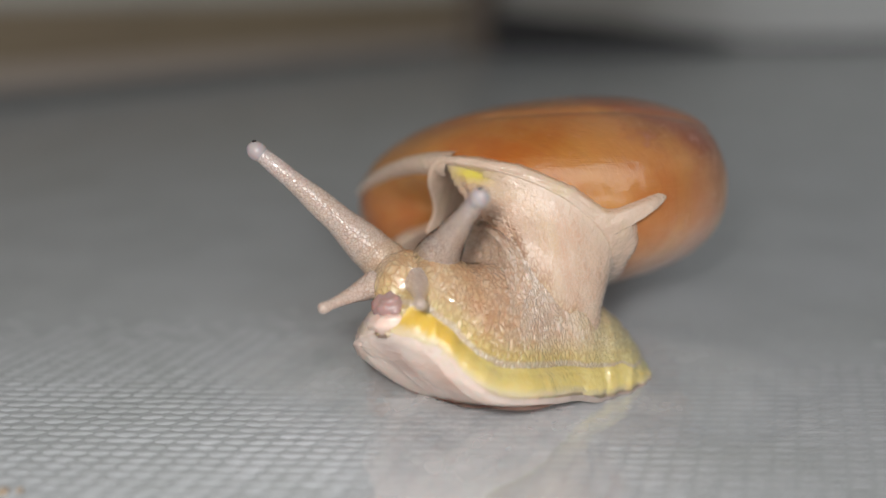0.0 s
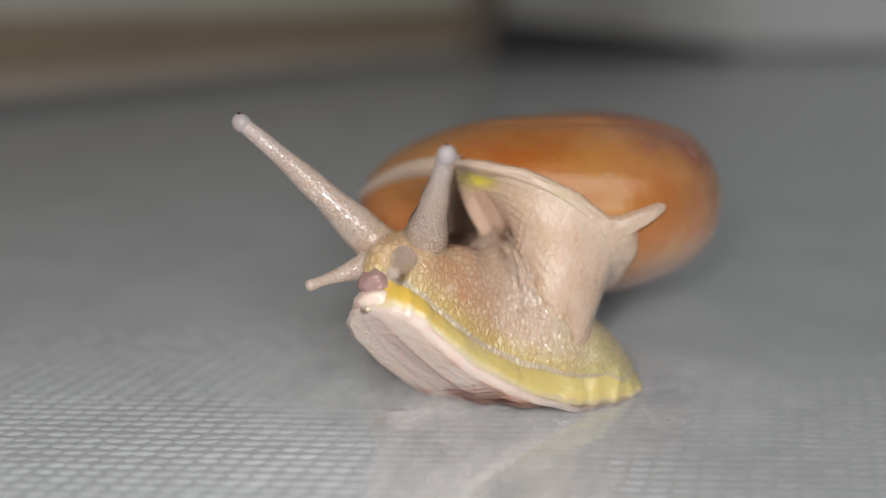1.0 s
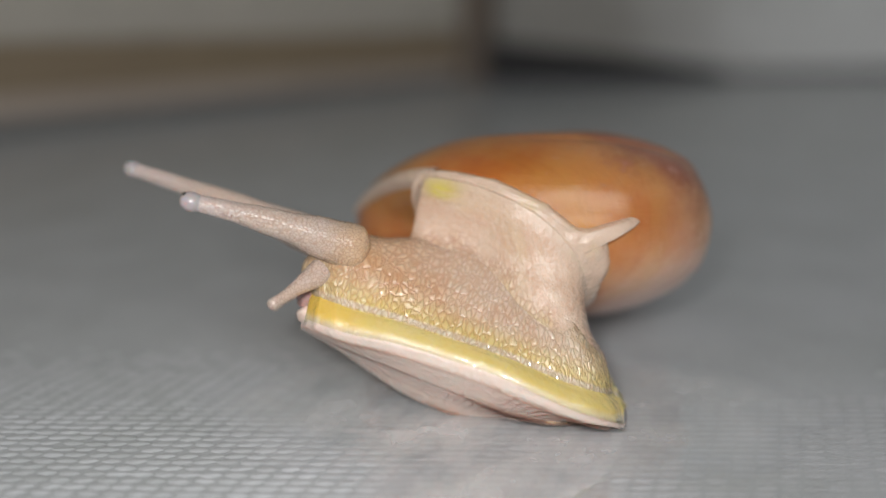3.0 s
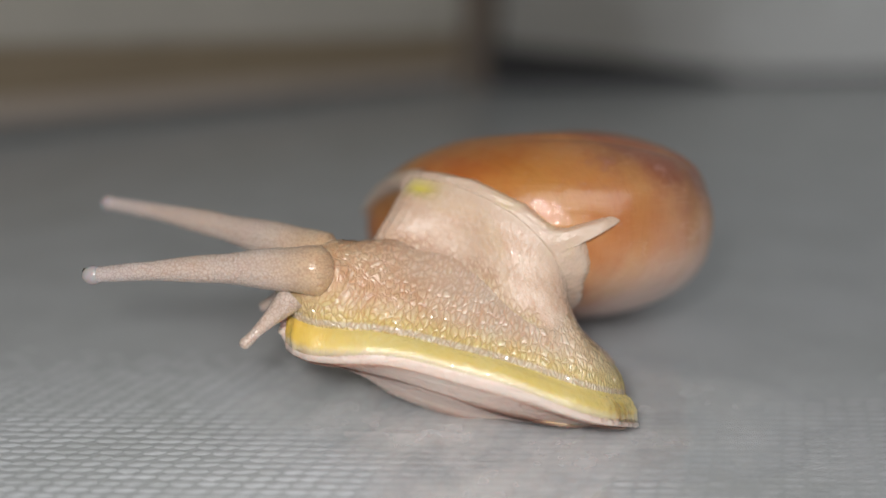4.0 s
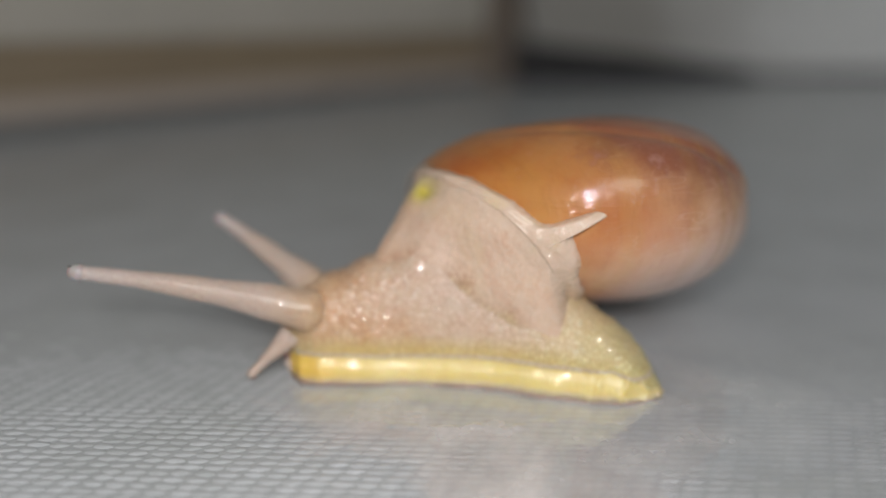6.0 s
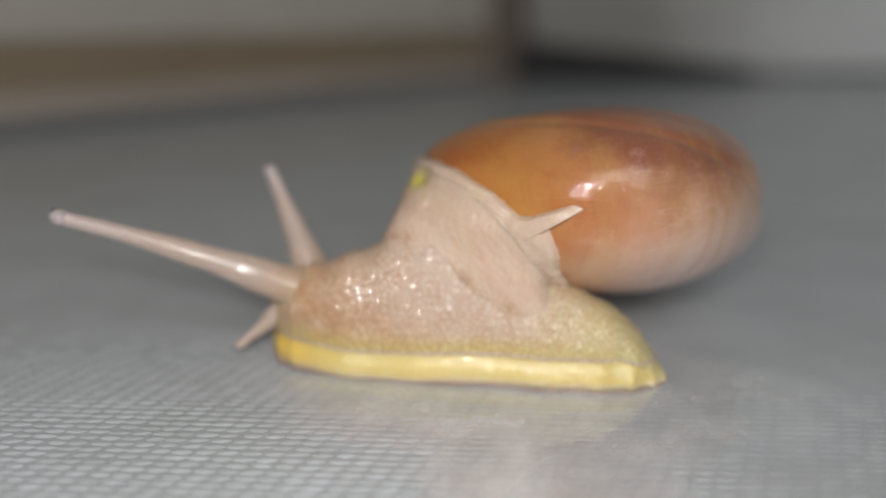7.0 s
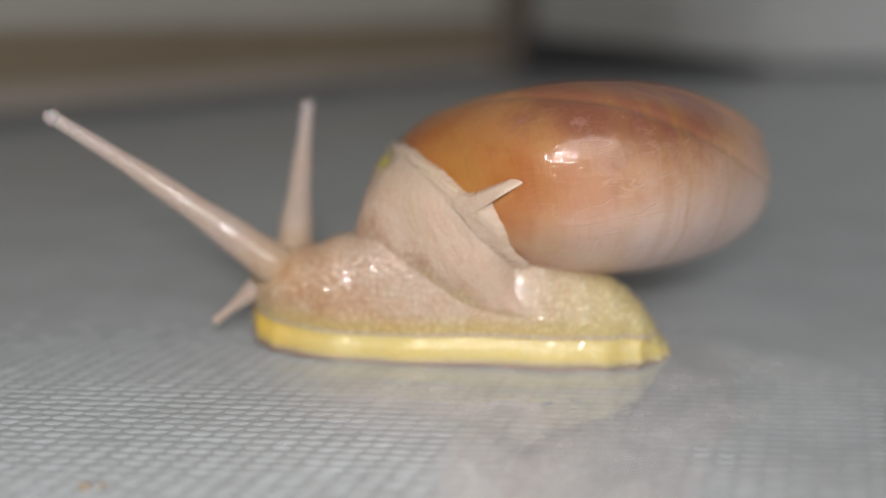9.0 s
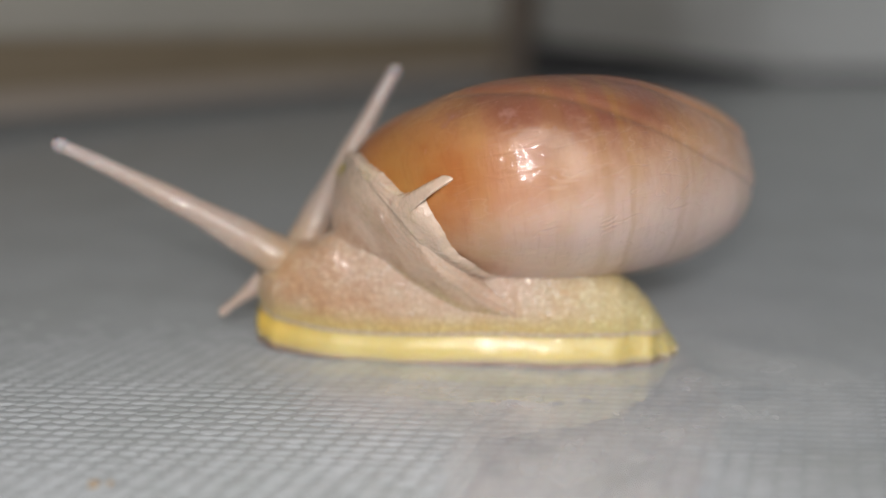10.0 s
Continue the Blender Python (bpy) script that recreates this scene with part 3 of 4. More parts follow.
def stiff_pieces(point_at, a_cuts, b_cuts, n=5, margin=0.42):
    """Cuts a surface over the two given directions into overlapping pieces and finds each one's mean shape and its poses.
    Gives for each piece its vertices, the places (a, b) of these and its poses over the key times."""
    spots = []
    for a0, a1 in zip(a_cuts, a_cuts[1:]):
        for b0, b1 in zip(b_cuts, b_cuts[1:]):
            ma, mb = (a1 - a0) * margin, (b1 - b0) * margin
            a = np.clip(np.linspace(a0 - ma, a1 + ma, n), min(a_cuts[0], a_cuts[-1]), max(a_cuts[0], a_cuts[-1]))
            b = np.clip(np.linspace(b0 - mb, b1 + mb, n), min(b_cuts[0], b_cuts[-1]), max(b_cuts[0], b_cuts[-1]))
            spots.append(np.stack(np.meshgrid(a, b, indexing="ij"), -1).reshape(-1, 2))
    spots = np.array(spots)
    flat = spots.reshape(-1, 2)
    seen = np.array([point_at(flat[:, 0], flat[:, 1], t) for t in KEY_TIMES]).reshape(len(KEY_TIMES), len(spots), n * n, 3)
    local = seen[28] - seen[28].mean(1, keepdims=True)
    for _ in range(3):
        turn, centre = best_turns(local, seen)
        back = np.einsum("tpji,tpnj->tpni", turn, seen - centre[:, :, None])
        local = back.mean(0)
    turn, centre = best_turns(local, seen)
    return spots, local, turn, centre


def sink_edges(local, n=5, depth=0.035):
    """Lets the rim of a piece lie a little under its neighbours."""
    g = local.reshape(n, n, 3)
    du, dv = np.gradient(g, axis=0), np.gradient(g, axis=1)
    normal = np.cross(du, dv)
    normal /= np.maximum(np.linalg.norm(normal, axis=-1, keepdims=True), 1e-9)
    e = np.abs(np.linspace(-1, 1, n))
    edge = np.maximum(e[:, None], e[None, :]) ** 3
    return (g - normal * edge[..., None] * depth).reshape(-1, 3)


def add_pieces(name, found, mat, root, rest_at, label="", extra_at=None, flip=False, n=5):
    spots, local, turn, centre = found
    faces = strip_faces(n, n)
    if not flip:
        faces = [f[::-1] for f in faces]
    made = []
    for i in range(len(spots)):
        a, b = spots[i].T
        me = raw(name, sink_edges(local[i], n, -0.035 if flip else 0.035), faces, mat, rest_at(a, b), extra_at(a, b) if extra_at else None)
        ob = part(name, me, root, label)
        rows = []
        for k, t in enumerate(KEY_TIMES):
            m = Matrix(turn[k, i].tolist()).to_4x4()
            m.translation = (Vector(centre[k, i]) - BASE) * MM
            rows.append((t, m))
        made.append((ob, rows))
    return made


def ball_mesh(name, centre, radii, mat, rest_shift=(0, 0, 0), rough=0.0, rings=16, cols=24):
    verts, rest = [], []
    for i in range(rings + 1):
        a = math.pi * i / rings
        for j in range(cols):
            b = 2 * math.pi * j / cols
            v = Vector((math.cos(a), math.sin(a) * math.cos(b), math.sin(a) * math.sin(b)))
            k = 1 + rough * noise.noise(v * 2.2)
            p = [c + q * r * k for c, q, r in zip(centre, v, radii)]
            verts.append(p)
            rest.append([p[t] + rest_shift[t] for t in range(3)])
    return raw(name, verts, strip_faces(rings + 1, cols, True), mat, rest)


def tube_mesh(name, profile, mat, rest_x=0.0, cols=16, shift=0.0):
    """A round tube along x from (x, radius) pairs."""
    verts, rest = [], []
    for x, r in profile:
        for j in range(cols):
            b = 2 * math.pi * j / cols
            verts.append((x, r * math.cos(b), r * math.sin(b)))
            rest.append((x + rest_x, r * math.cos(b) + shift, r * math.sin(b)))
    return raw(name, verts, strip_faces(len(profile), cols, True), mat, rest)


SHELL_AXES = (27.6, 22.4, 12.8)
SHELL_HEART = Vector((-12.5, 0.0, -2.2))
SHELL_SKEW = Euler((radians(6.5), radians(-14.1), radians(36.9))).to_matrix()
MOUTH_AXIS = Vector((0.552, -0.707, -0.442)).normalized()
MOUTH_UP = (Vector((0, 0, 1)) - MOUTH_AXIS * MOUTH_AXIS.z).normalized()
MOUTH_LEFT = MOUTH_UP.cross(MOUTH_AXIS)
LOBE = Vector((0.10, -0.98, 0.08)).normalized()
HOLLOW = MOUTH_AXIS * math.cos(0.5) + (MOUTH_UP * math.cos(-0.3) + MOUTH_LEFT * math.sin(-0.3)) * math.sin(0.5)


def shell_point(al, be, k=1.0):
    """A direction in the round shell, al from the middle of its mouth and be round it, and its place on the real shell."""
    d = MOUTH_AXIS * math.cos(al) + (MOUTH_UP * math.cos(be) + MOUTH_LEFT * math.sin(be)) * math.sin(al)
    away = math.acos(max(-1.0, min(1.0, d.dot(LOBE))))
    blunt = sum(abs(c) ** 2.5 for c in d) ** (-1 / 2.5)
    hollow = math.acos(max(-1.0, min(1.0, d.dot(HOLLOW))))
    k *= (1 + 0.19 * math.exp(-(away / 0.62) ** 2)) * blunt / 1.045 * (1 - 0.24 * math.exp(-(hollow / 0.30) ** 2))
    return d, SHELL_HEART + SHELL_SKEW @ Vector([d[i] * SHELL_AXES[i] * k for i in range(3)])


def mouth(be):
    """How far the mouth of the shell opens, round its middle: wide on the left, closed by the wall of the last whorl on the right."""
    deg = (math.degrees(be) + 180) % 360 - 180
    shut = ease((13 - deg) / 15) * ease((deg + 172) / 40)
    return radians(49 - 33 * shut)


CROWN = Vector((-0.02, 0.60, 0.80)).normalized()
SPIRE = Vector((-0.5, 0.3, 0.81)).normalized()
SPIRE_SIDE = SPIRE.cross(Vector((0, 0, 1))).normalized()
SPIRE_OTHER = SPIRE.cross(SPIRE_SIDE)


def whorl(d):
    """How deep the seam between the whorls cuts in at a direction, and how near it is; it winds out from the spire."""
    rho = math.acos(max(-1.0, min(1.0, d.dot(SPIRE))))
    phi = math.atan2(d.dot(SPIRE_OTHER), d.dot(SPIRE_SIDE)) % (2 * math.pi)
    cut, near = 0.0, 0.0
    for turn in (0, 1, 2):
        r = 1.39 - 0.44 * (((phi - radians(250)) % (2 * math.pi)) / (2 * math.pi) + turn)
        e = rho - r
        edge = math.exp(-(e / 0.035) ** 2)
        cut += 0.45 * edge - 0.5 * math.exp(-((e + 0.11) / 0.10) ** 2) * (0.3 + 0.35 * turn)
        near = max(near, edge, 0.65 * math.exp(-((e + 0.13) / 0.10) ** 2))
    return cut, near


def shell_mesh():
    verts, rest, seam, crown = [], [], [], []
    rings, cols = 150, 260
    for i in range(rings + 1):
        for j in range(cols):
            be = 2 * math.pi * j / cols
            al = mouth(be) + (math.pi - mouth(be)) * (i / rings) ** 1.2
            d, p = shell_point(al, be)
            cut, near = whorl(d)
            p = SHELL_HEART + (p - SHELL_HEART) * (1 - 0.028 * cut + 0.014 * noise.noise(d * 2.5))
            verts.append(p)
            rest.append(p / 1.12)
            seam.append(near)
            way = Vector(((p.x + 12.5) / 25.8, p.y / 23.5, (p.z + 2.2) / 15.7)).normalized()
            crown.append(math.exp(-(math.acos(max(-1.0, min(1.0, way.dot(CROWN)))) / 0.52) ** 2))
    return raw("shell", verts, strip_faces(rings + 1, cols, True), SHELL, rest, {"seam": seam, "crown": crown})


def mantle_reach(be):
    """How far the mantle's edge laps over the shell, round its mouth."""
    deg = (math.degrees(be) + 180) % 360 - 180
    w = 4.2 + 1.2 * math.sin(be) ** 2 + 0.9 * noise.noise((deg * 0.09, 0.0, 0.0)) + 0.5 * noise.noise((deg * 0.3, 4.0, 0.0))
    w += 4.0 * math.exp(-((deg - 99) / 13) ** 2) + 2.5 * math.exp(-(abs(deg - 93) / 6) ** 2)
    w += 12.5 * math.exp(-(abs(deg - 92) / 3.0) ** 8)
    return radians(w)


def mantle_mesh():
    verts, rest, band, pore, neck = [], [], [], [], []
    rings, cols = 30, 720
    for i in range(rings + 1):
        for j in range(cols):
            be = 2 * math.pi * j / cols
            u = i / rings
            rim = mouth(be)
            deg = (math.degrees(be) + 180) % 360 - 180
            if u < 0.3:
                # the lip rolls inward at the mouth
                q = 1 - u / 0.3
                d, p = shell_point(rim - radians(3.5) * ease(q * 3), be, 1.045 - 0.10 * min(1.0, q * 3) ** 1.5)
                p = p.lerp(SHELL_HEART + MOUTH_AXIS * 5, 0.96 * ease((q - 0.3) / 0.7))
                b = 1.0 - 0.6 * q
            else:
                q = (u - 0.3) / 0.7
                b = 1.0
                lean = be - radians(8) * q * math.exp(-((deg - 92) / 9) ** 2)
                k = 1.045 - 0.012 * q - 0.036 * q ** 6
                k += 0.006 * noise.noise((math.cos(be) * 7, math.sin(be) * 7, q * 3)) + 0.010 * noise.noise((math.cos(be) * 2, math.sin(be) * 2, q))
                d, p = shell_point(rim + mantle_reach(be) * q, lean, k)
            verts.append(p)
            rest.append(p)
            band.append(b)
            pore.append(0.0)
            neck.append(0.0)
    return raw("mantle", verts, strip_faces(rings + 1, cols, True), MANTLE, rest, {"band": band, "pore": pore, "neck": neck})


def lobe_mesh():
    """The narrow lobe of the mantle that runs over the right wall of the shell, tapering to its tip."""
    verts, rest = [], []
    n, cols = 26, 7
    for i in range(n):
        u = i / (n - 1)
        be = radians(15 - 59 * u)
        mid = 49 + 3 * u - 3 * u * u
        half = 4.2 * (1 - u) ** 0.6 + 1.0 * (1 - u) + 0.4
        for j in range(cols):
            w = -1 + 2 * j / (cols - 1)
            d, p = shell_point(radians(mid + w * half), be, 1.004 + 0.032 * (1 - w * w) ** 0.5)
            verts.append(p)
            rest.append(p)
    return raw("mantle_lobe", verts, strip_faces(n, cols), MANTLE, rest, {"band": [1.0] * len(verts), "pore": [0.0] * len(verts), "neck": [0.0] * len(verts)})


# ---- the collar of flesh between the mouth of the shell and the body ----


def collar_surface(deg, w, t):
    """From the lip (w 0), swelling, flat into the body (w 1); deg goes round the mouth."""
    p = stance(t)
    m = turned(*at(SHELL_TURN, t))
    pos = at(SHELL_POS, t)
    axis = np.array(m @ MOUTH_AXIS)
    rounds = np.unique(deg)
    lips = np.array([pos + m @ shell_point(mouth(radians(d)) + radians(1.0), radians(d), 1.032)[1] for d in rounds])
    s = p[16] - p[17] * np.clip(rounds / 112, 0, 1.25) ** 1.25
    v = 0.92 * np.sin(np.radians(90) * np.minimum(1, np.abs(rounds) / 125)) * np.sign(rounds)
    end = body_surface("skin", s, v, t)
    ds = body_surface("skin", s + 0.02, v, t) - body_surface("skin", s - 0.02, v, t)
    dv = body_surface("skin", s, v + 0.02, t) - body_surface("skin", s, v - 0.02, t)
    out = np.cross(ds, dv)
    out /= np.linalg.norm(out, axis=-1, keepdims=True)
    run = end - lips
    length = np.linalg.norm(run, axis=-1, keepdims=True)
    flat = run - out * (run * out).sum(-1, keepdims=True)
    flat /= np.maximum(np.linalg.norm(flat, axis=-1, keepdims=True), 1e-6)
    fat = p[18] * (1 - eased((rounds - 95) / 50))[:, None]
    go = run / np.maximum(length, 1e-6) * 0.75 + axis * 0.25
    first = lips + go * length * 0.40 + out * fat
    second = end - flat * length * 0.36 + out * fat
    end = end - out * 0.5
    i = np.searchsorted(rounds, deg)
    w = w[:, None]
    q = (1 - w) ** 3 * lips[i] + 3 * w * (1 - w) ** 2 * first[i] + 3 * w * w * (1 - w) * second[i] + w ** 3 * end[i]
    w = w[:, 0]
    swell = 0.25 * np.sin(deg * 0.11 + 3 * w) * np.sin(w * 7.0) * eased(w * 5) * eased((1 - w) * 4)
    hole = np.exp(-((w - 0.14) / 0.08) ** 2 - ((deg - 24) / 6) ** 2)
    curl = ((np.maximum(0.0, 22 - deg) / 8) ** 2 + (np.maximum(0.0, deg - 138) / 18) ** 2 * 1.5) * eased(w * 4)
    return q + out[i] * (swell - 0.9 * hole - 0.45 * curl)[:, None]


def collar_rest(deg, w):
    """Millimetres along and across the collar, for its grain."""
    return np.stack([w * 14 + 3 * np.sin(deg * 0.05), deg * 0.24, 4 + w * 2 + np.cos(deg * 0.03)], -1)


def collar_marks(deg, w):
    wave = 0.06 * np.sin(deg * 0.21) + 0.03 * np.sin(deg * 0.53 + 1)
    return {"band": eased(1 - w * 4), "pore": 0.95 * np.exp(-((w - 0.16) / 0.11) ** 2 - ((deg - 22) / 7) ** 2),
            "neck": eased((w - 0.62 + wave) / 0.25), "hem": eased((w - 0.7 + wave) / 0.3) * eased((deg - 55) / 30)}


STALKS = 16
STALK_REST = 26.0


def stalk_radius(u):
    return table([(0, 2.6), (0.14, 2.25), (0.45, 1.5), (0.8, 0.98), (1.0, 0.82)], u)


def build_snail():
    root = new("snail")
    root.location = BASE * MM
    tagged(root, "live snail with glossy amber shell and yellow-edged foot", "snail")
    made = {"pieces": [], "stalks": {}}
    cuts = np.linspace(0, 1, 41)
    fine = np.linspace(0, 1, 61)
    fine = 0.6 * fine + 0.4 * (0.5 - 0.5 * np.cos(math.pi * fine))
    sides = np.r_[-1.1, np.linspace(-1, 1, 17)[1:-1], 1.1]

    def body_rest(kind):
        return lambda s, v: outline(kind, s, v) + np.stack([s * REST_LENGTH, 0 * s, 0 * s], -1)

    def pieces(name, kind, b_cuts, mat, label="", flip=False):
        found = stiff_pieces(lambda s, v, t: body_surface(kind, s, v, t), cuts if kind == "skin" else fine, b_cuts,
                             margin=0.42 if kind == "skin" else 0.8)
        made["pieces"] += add_pieces(name, found, mat, root, body_rest(kind), label, None, flip)

    pieces("body_segment", "skin", sides, SKIN)
    pieces("foot_fringe", "fringe", np.array([0.0, 0.45, 1.0]), RIM, "yellow fringe along the foot", True)
    pieces("foot_fringe", "fringe", np.array([-1.0, -0.45, -0.001]), RIM, "yellow fringe along the foot", True)
    pieces("foot_sole", "sole", np.array([-1.0, -0.8, -0.27, 0.27, 0.8, 1.0]), SOLE, "pale pink wet sole", True)
    found = stiff_pieces(collar_surface, np.linspace(14, 156, 37), np.linspace(0, 1, 13))
    made["pieces"] += add_pieces("collar", found, MANTLE, root, collar_rest, "pale pinkish flesh between shell and neck", collar_marks, True)
    head = part("head", ball_mesh("head", (3.2, 0, 5.2), (4.7, 3.5, 4.2), SKIN, (REST_LENGTH - 8, 0, 0), 0.05, 24, 36), root,
                "golden brown pebbled head")
    part("mouth", ball_mesh("mouth", (7.2, 0, 2.6), (1.1, 1.7, 1.5), LIP, rough=0.35), head, "pinkish lips")
    part("chin", ball_mesh("chin", (6.6, 0, 0.9), (1.7, 2.4, 1.3), SOLE, (40, 3, 0), rough=0.15), head, "pale pink chin under the mouth")
    for side in (1, -1):
        knob = part("feeler", tube_mesh("feeler", [(-1.5, 1.5), (0, 1.2), (1.5, 0.85), (3.2, 0.6), (4.2, 0.55), (4.8, 0.62), (5.2, 0.6), (5.5, 0.4), (5.6, 0.05)],
                                        STALK, 12), head, "short lower feeler")
        knob.matrix_basis = Matrix.Translation(Vector((7.0, 3.1 * side, 4.6)) * MM) @ Vector((0.72, 0.42 * side, -0.5)).to_track_quat("X", "Z").to_matrix().to_4x4()
    made["head"] = head
    for key in ("near", "far"):
        segs = []
        step = STALK_REST / STALKS
        for i in range(STALKS):
            prof = [(k * step, stalk_radius((i + 0.5 + k) / STALKS) * (1 - 0.012 * k * k)) for k in (-1.15, -0.75, -0.3, 0.1, 0.4)]
            if i == 0:
                prof = [(-2.6, 0.05), (-2.45, 1.1), (-1.95, 2.0)] + prof[1:]
            segs.append(part("eyestalk_segment", tube_mesh("eyestalk_segment", prof, STALK, (i + 0.5) * step, 18, 9 if key == "far" else 0), root))
        bulb = part("eyestalk_tip", ball_mesh("eyestalk_tip", (0, 0, 0), (1.15, 1.0, 1.0), BULB), root, "translucent grey eyestalk tip")
        part("eye", ball_mesh("eye", (0.72, 0.0, 0.50), (0.34, 0.34, 0.34), EYE, rings=8, cols=12), bulb, "black eye spot")
        made["stalks"][key] = (segs, bulb)
    made["shell"] = part("shell", shell_mesh(), root, "glossy amber brown translucent shell")
    made["mantle"] = part("mantle", mantle_mesh(), root, "pale granular mantle flap lapping over the shell")
    part("mantle_lobe", lobe_mesh(), made["mantle"])
    return made


# ---- how the snail moves: places in millimetres, turns in degrees ----
TIMES = [0, 0.5, 1, 1.5, 2, 2.5, 4, 4.5, 5, 5.5, 7, 7.5, 8, 8.5, 9, 9.5, 10]
TIP_NEAR = [(3.3, 67.9, 23.5), (1.6, 69.0, 25.2), (0.1, 70.9, 28.2), (-3.8, 73.4, 30.2), (-11.0, 75.2, 30.6), (-18.4,
    72.5, 28.4), (-36.7, 75.4, 16.9), (-40.7, 76.2, 9.8), (-42.2, 75.3, 3.6), (-44.2, 78.5, 11.4), (-49.7, 83.3,
    19.1), (-51.0, 83.3, 22.1), (-52.1, 83.7, 22.9), (-49.1, 84.8, 30.2), (-51.8, 84.9, 28.1), (-52.4, 85.6, 26.5),
    (-53.1, 86.0, 24.7)]
TIP_FAR = [(-19.1, 77.9, 25.8), (-20.9, 79.2, 27.4), (-21.5, 81.0, 29.6), (-24.3, 83.6, 30.4), (-28.9, 86.6, 29.2),
    (-33.0, 86.8, 27.3), (-40.8, 90.7, 20.9), (-37.7, 91.5, 17.2), (-38.5, 91.6, 10.4), (-37.1, 94.9, 13.9), (-29.3,
    99.5, 21.3), (-28.0, 100.6, 22.5), (-31.1, 100.0, 33.4), (-27.3, 102.1, 33.1), (-26.9, 103.1, 27.3), (-25.4,
    104.7, 17.7), (-16.5, 104.0, 31.9)]
SHELL_POS = [(7.2, 92.0, 17.1), (6.7, 93.0, 16.9), (7.1, 93.9, 17.2), (6.8, 93.6, 17.4), (6.3, 94.9, 16.8), (5.9, 94.1, 17.1), (5.1, 95.4,
    17.2), (4.4, 96.0, 17.3), (3.4, 96.9, 17.1), (3.5, 97.8, 17.4), (2.7, 99.7, 17.6), (2.0, 99.3, 18.2), (1.1, 99.2, 18.4), (-0.3, 99.5, 18.1),
    (-1.9, 98.8, 18.2), (-5.1, 96.9, 18.4), (-7.8, 96.2, 17.9)]
SHELL_TURN = [(237.7, 1.5, -0.7), (239.3, 3.6, -1.1), (239.8, 4.7, -2.2), (237.7, 5.4, -2.9), (239.3, 5.8, -3.5),
    (236.1, 7.0, -1.7), (224.9, 5.4, 1.1), (223.5, 3.6, 1.6), (221.7, 1.1, 2.6), (216.7, -0.5, 1.6), (204.5, -3.1,
    -0.0), (202.2, -3.6, -1.2), (199.9, -4.8, -1.0), (198.3, -5.8, 0.7), (194.5, -6.5, 2.3), (191.6, -7.5, 4.9),
    (189.5, -9.4, 5.6)]
STANCE_TIMES = [0, 1, 2, 2.5, 4, 5, 5.5, 7, 8.5, 10]
# the head's place
HEAD_POS = [(-2.53, 73.9, 5.85), (-3.48, 75.05, 8.73), (-6.25, 78.94, 8.9), (-6.75, 78.4, 9.89), (-9.72, 76.82, 10.17), (-12.9, 85.41,
    3.87), (-14.59, 83.64, 2.09), (-19.85, 90.52, 1.02), (-23.69, 89.41, 2.05), (-25.01, 90.5, 2.66)]
# its yaw, pitch and roll
HEAD_TURN = [(240.68, 31.83, 13.5), (228.34, 34.27, 21.28), (213.09, 27.67, 26.28), (196.87, 10.23, 30.11), (182.08, -5.97, 0.31), (180.76,
    -27.88, -17.46), (175.76, -13.98, -2.59), (172.24, -5.91, 1.88), (169.6, -5.71, -1.03), (164.78, -6.92, 3.83)]
# the tail on the sheet
TAIL = [(23.43, 77.4), (22.15, 77.23), (20.25, 75.35), (20.61, 75.97), (19.15, 78.34), (19.64, 77.18), (19.83, 78.98), (19.95, 82.15),
    (19.06, 83.99), (18.9, 86.4)]
# where the foot leaves the sheet
TOUCH = [(8.39, 74.37), (6.97, 76.52), (11.52, 75.84), (13.21, 76.38), (15.87, 77.19), (8.11, 89.04), (1.45, 90.07), (-14.35, 88.8),
    (-18.53, 89.21), (-22.6, 89.73)]
# the bow of the foot, the reach of its rise, its bank and where that begins
LIFT = [(-4.87, 10.63, 23.82, 0.14), (-4.47, 6.88, 32.56, 0.16), (-4.91, 6.22, 48.37, 0.12), (-5.12, 7.13, 47.13, 0.09), (-3.79, 8.94, 45.3,
    -0.01), (-2.85, 5.07, 5.08, 0.32), (-2.16, 4.8, -1.86, 0.37), (-2.67, 7.46, -6.63, 0.42), (-2.09, 7.89, -3.99, 0.38), (-1.11, 7.97, -7.0,
    0.34)]
# width and height of the front
GIRTH = [(1.14, 0.96), (0.89, 0.99), (0.85, 0.99), (0.96, 1.0), (0.88, 1.01), (1.04, 1.06), (1.13, 0.99), (1.11, 0.95), (1.11, 0.92), (1.07,
    1.01)]
# where the collar meets the back, how far further back it meets the flank, how far it swells, and the height of the tail
COLLAR = [(0.66, 0.32, 0.3, 0.66), (0.66, 0.34, 0.3, 0.64), (0.76, 0.42, 0.5, 0.62), (0.82, 0.48, 0.6, 0.62), (0.87, 0.54, 0.6, 0.60),
          (0.90, 0.58, 0.6, 0.62), (0.88, 0.56, 0.5, 0.66), (0.76, 0.46, 0.2, 0.82), (0.76, 0.38, 1.4, 0.95), (0.82, 0.36, 2.4, 1.0)]


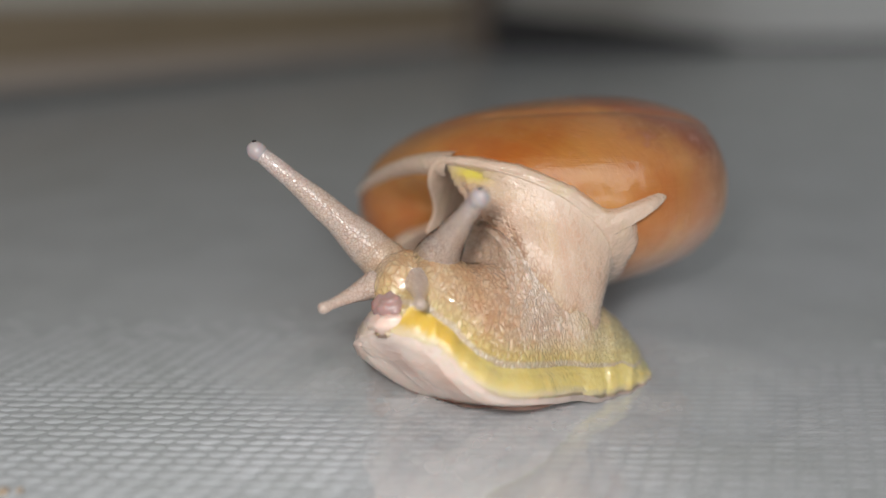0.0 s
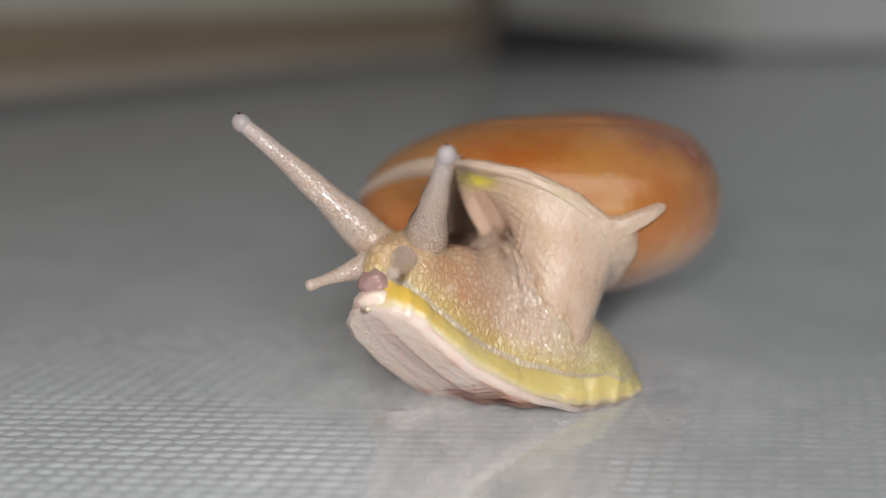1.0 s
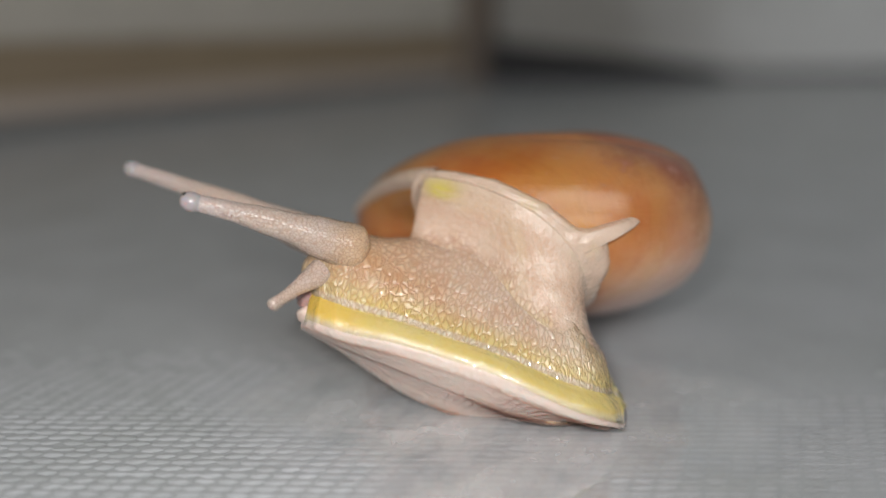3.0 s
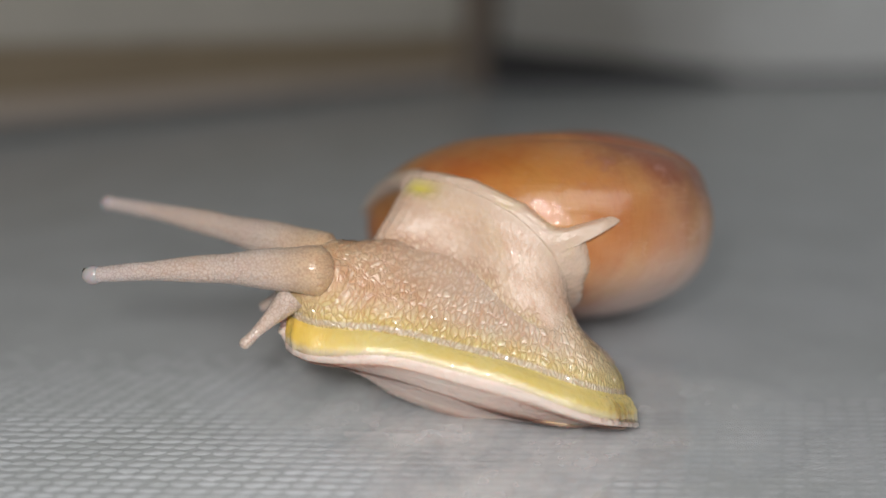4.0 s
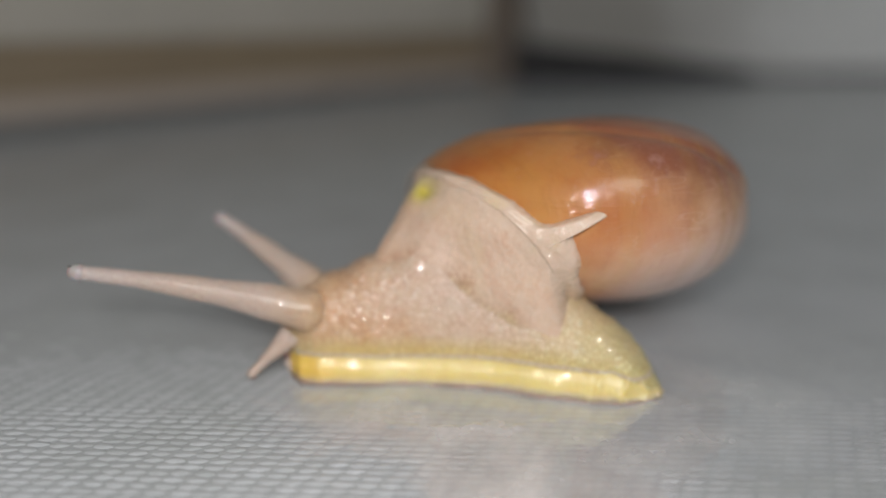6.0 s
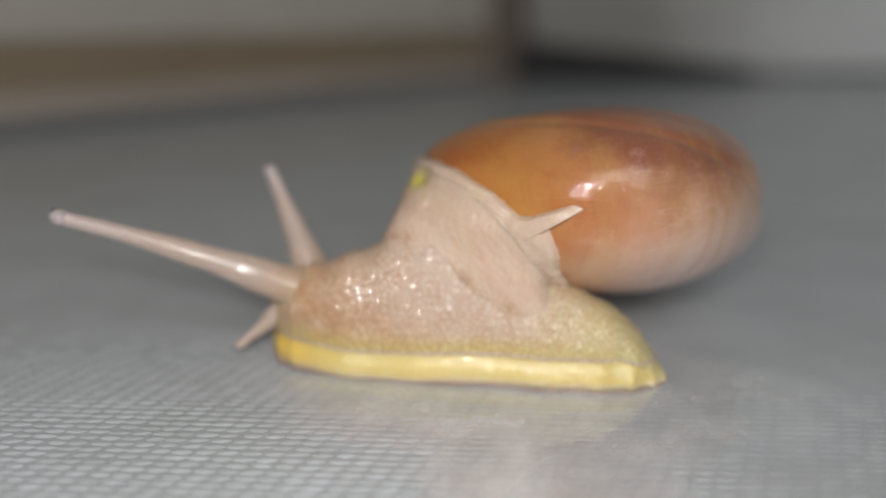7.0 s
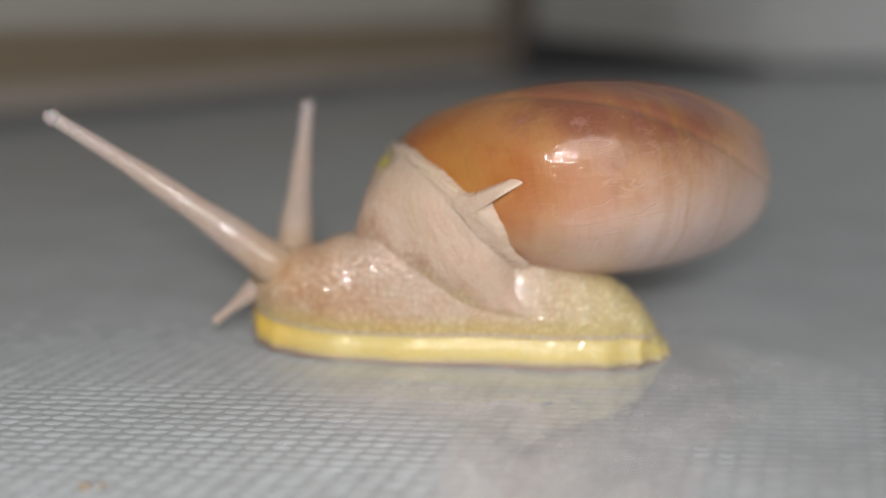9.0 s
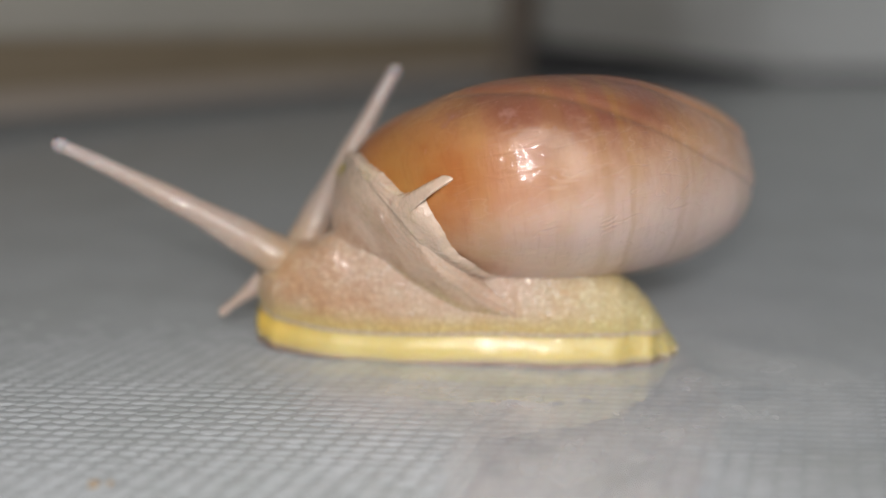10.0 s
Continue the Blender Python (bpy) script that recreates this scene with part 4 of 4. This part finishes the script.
def at(rows, t, times=TIMES):
    """The value of a table between its times, gliding."""
    rows = [Vector(r) for r in rows]
    for i in range(len(times) - 1):
        if t <= times[i + 1]:
            break
    a, b = times[i], times[i + 1]
    h = b - a
    u = (t - a) / h

    def slope(j):
        if j == 0 or j == len(times) - 1:
            return rows[j] * 0
        return (rows[j + 1] - rows[j - 1]) / (times[j + 1] - times[j - 1])

    return ((2 * u ** 3 - 3 * u * u + 1) * rows[i] + (u ** 3 - 2 * u * u + u) * h * slope(i)
            + (3 * u * u - 2 * u ** 3) * rows[i + 1] + (u ** 3 - u * u) * h * slope(i + 1))


@functools.lru_cache(None)
def stance(t):
    """All that sets the body's shape at a time, in one row."""
    return tuple(v for rows in (HEAD_POS, HEAD_TURN, TAIL, TOUCH, LIFT, GIRTH, COLLAR) for v in at_any(rows, t))


def at_any(rows, t):
    """As at(), for rows of any length, over the times of the stances."""
    out = []
    for k in range(0, len(rows[0]), 2):
        pair = at([(r[k], r[k + 1] if k + 1 < len(r) else 0.0) for r in rows], t, STANCE_TIMES)
        out += list(pair)[:len(rows[0]) - k]
    return out


def turned(yaw, pitch, roll):
    """A turn whose x axis heads by yaw and rises by pitch; roll lifts the left side."""
    a, b = radians(yaw), radians(pitch)
    f = Vector((math.cos(a) * math.cos(b), math.sin(a) * math.cos(b), math.sin(b)))
    left = Vector((0, 0, 1)).cross(f).normalized()
    up = f.cross(left)
    m = Matrix((f, left, up)).transposed()
    return m @ Matrix.Rotation(radians(roll), 3, "X")


def placed(p, m3):
    return Matrix.Translation((p - BASE) * MM) @ m3.to_4x4()


def motions():
    times = KEY_TIMES
    states = [(Vector(stance(t)[:3]), turned(*stance(t)[3:6])) for t in times]
    for piece, rows in SNAIL["pieces"]:
        walk(piece, rows)
    walk(SNAIL["head"], [(t, placed(*st)) for t, st in zip(times, states)])
    rows = []
    for t in times:
        rows.append((t, placed(at(SHELL_POS, t), turned(*at(SHELL_TURN, t)))))
    walk(SNAIL["shell"], rows)
    walk(SNAIL["mantle"], rows)
    for key, side, tips in (("near", 1, TIP_NEAR), ("far", -1, TIP_FAR)):
        segs, bulb = SNAIL["stalks"][key]
        tracks = [[] for _ in segs]
        end = []
        for t, (head, hm) in zip(times, states):
            root = head + hm @ Vector((3.0, 2.7 * side, 8.0))
            tip = at(tips, t)
            mid = (root + tip) / 2 + Vector((0, 0, 0.035)) * (tip - root).length
            for i in range(STALKS + 1):
                u = (i + 0.5) / STALKS if i < STALKS else 1.0
                p = (1 - u) ** 2 * root + 2 * u * (1 - u) * mid + u * u * tip
                d = (1 - u) * (mid - root) + u * (tip - mid)
                m = d.to_track_quat("X", "Z").to_matrix()
                (tracks[i] if i < STALKS else end).append((t, placed(p, m)))
        for seg, r in zip(segs, tracks):
            walk(seg, r)
        walk(bulb, end)


build_place()
SNAIL = build_snail()
build_slime()
build_crumbs()
build_weave()
motions()
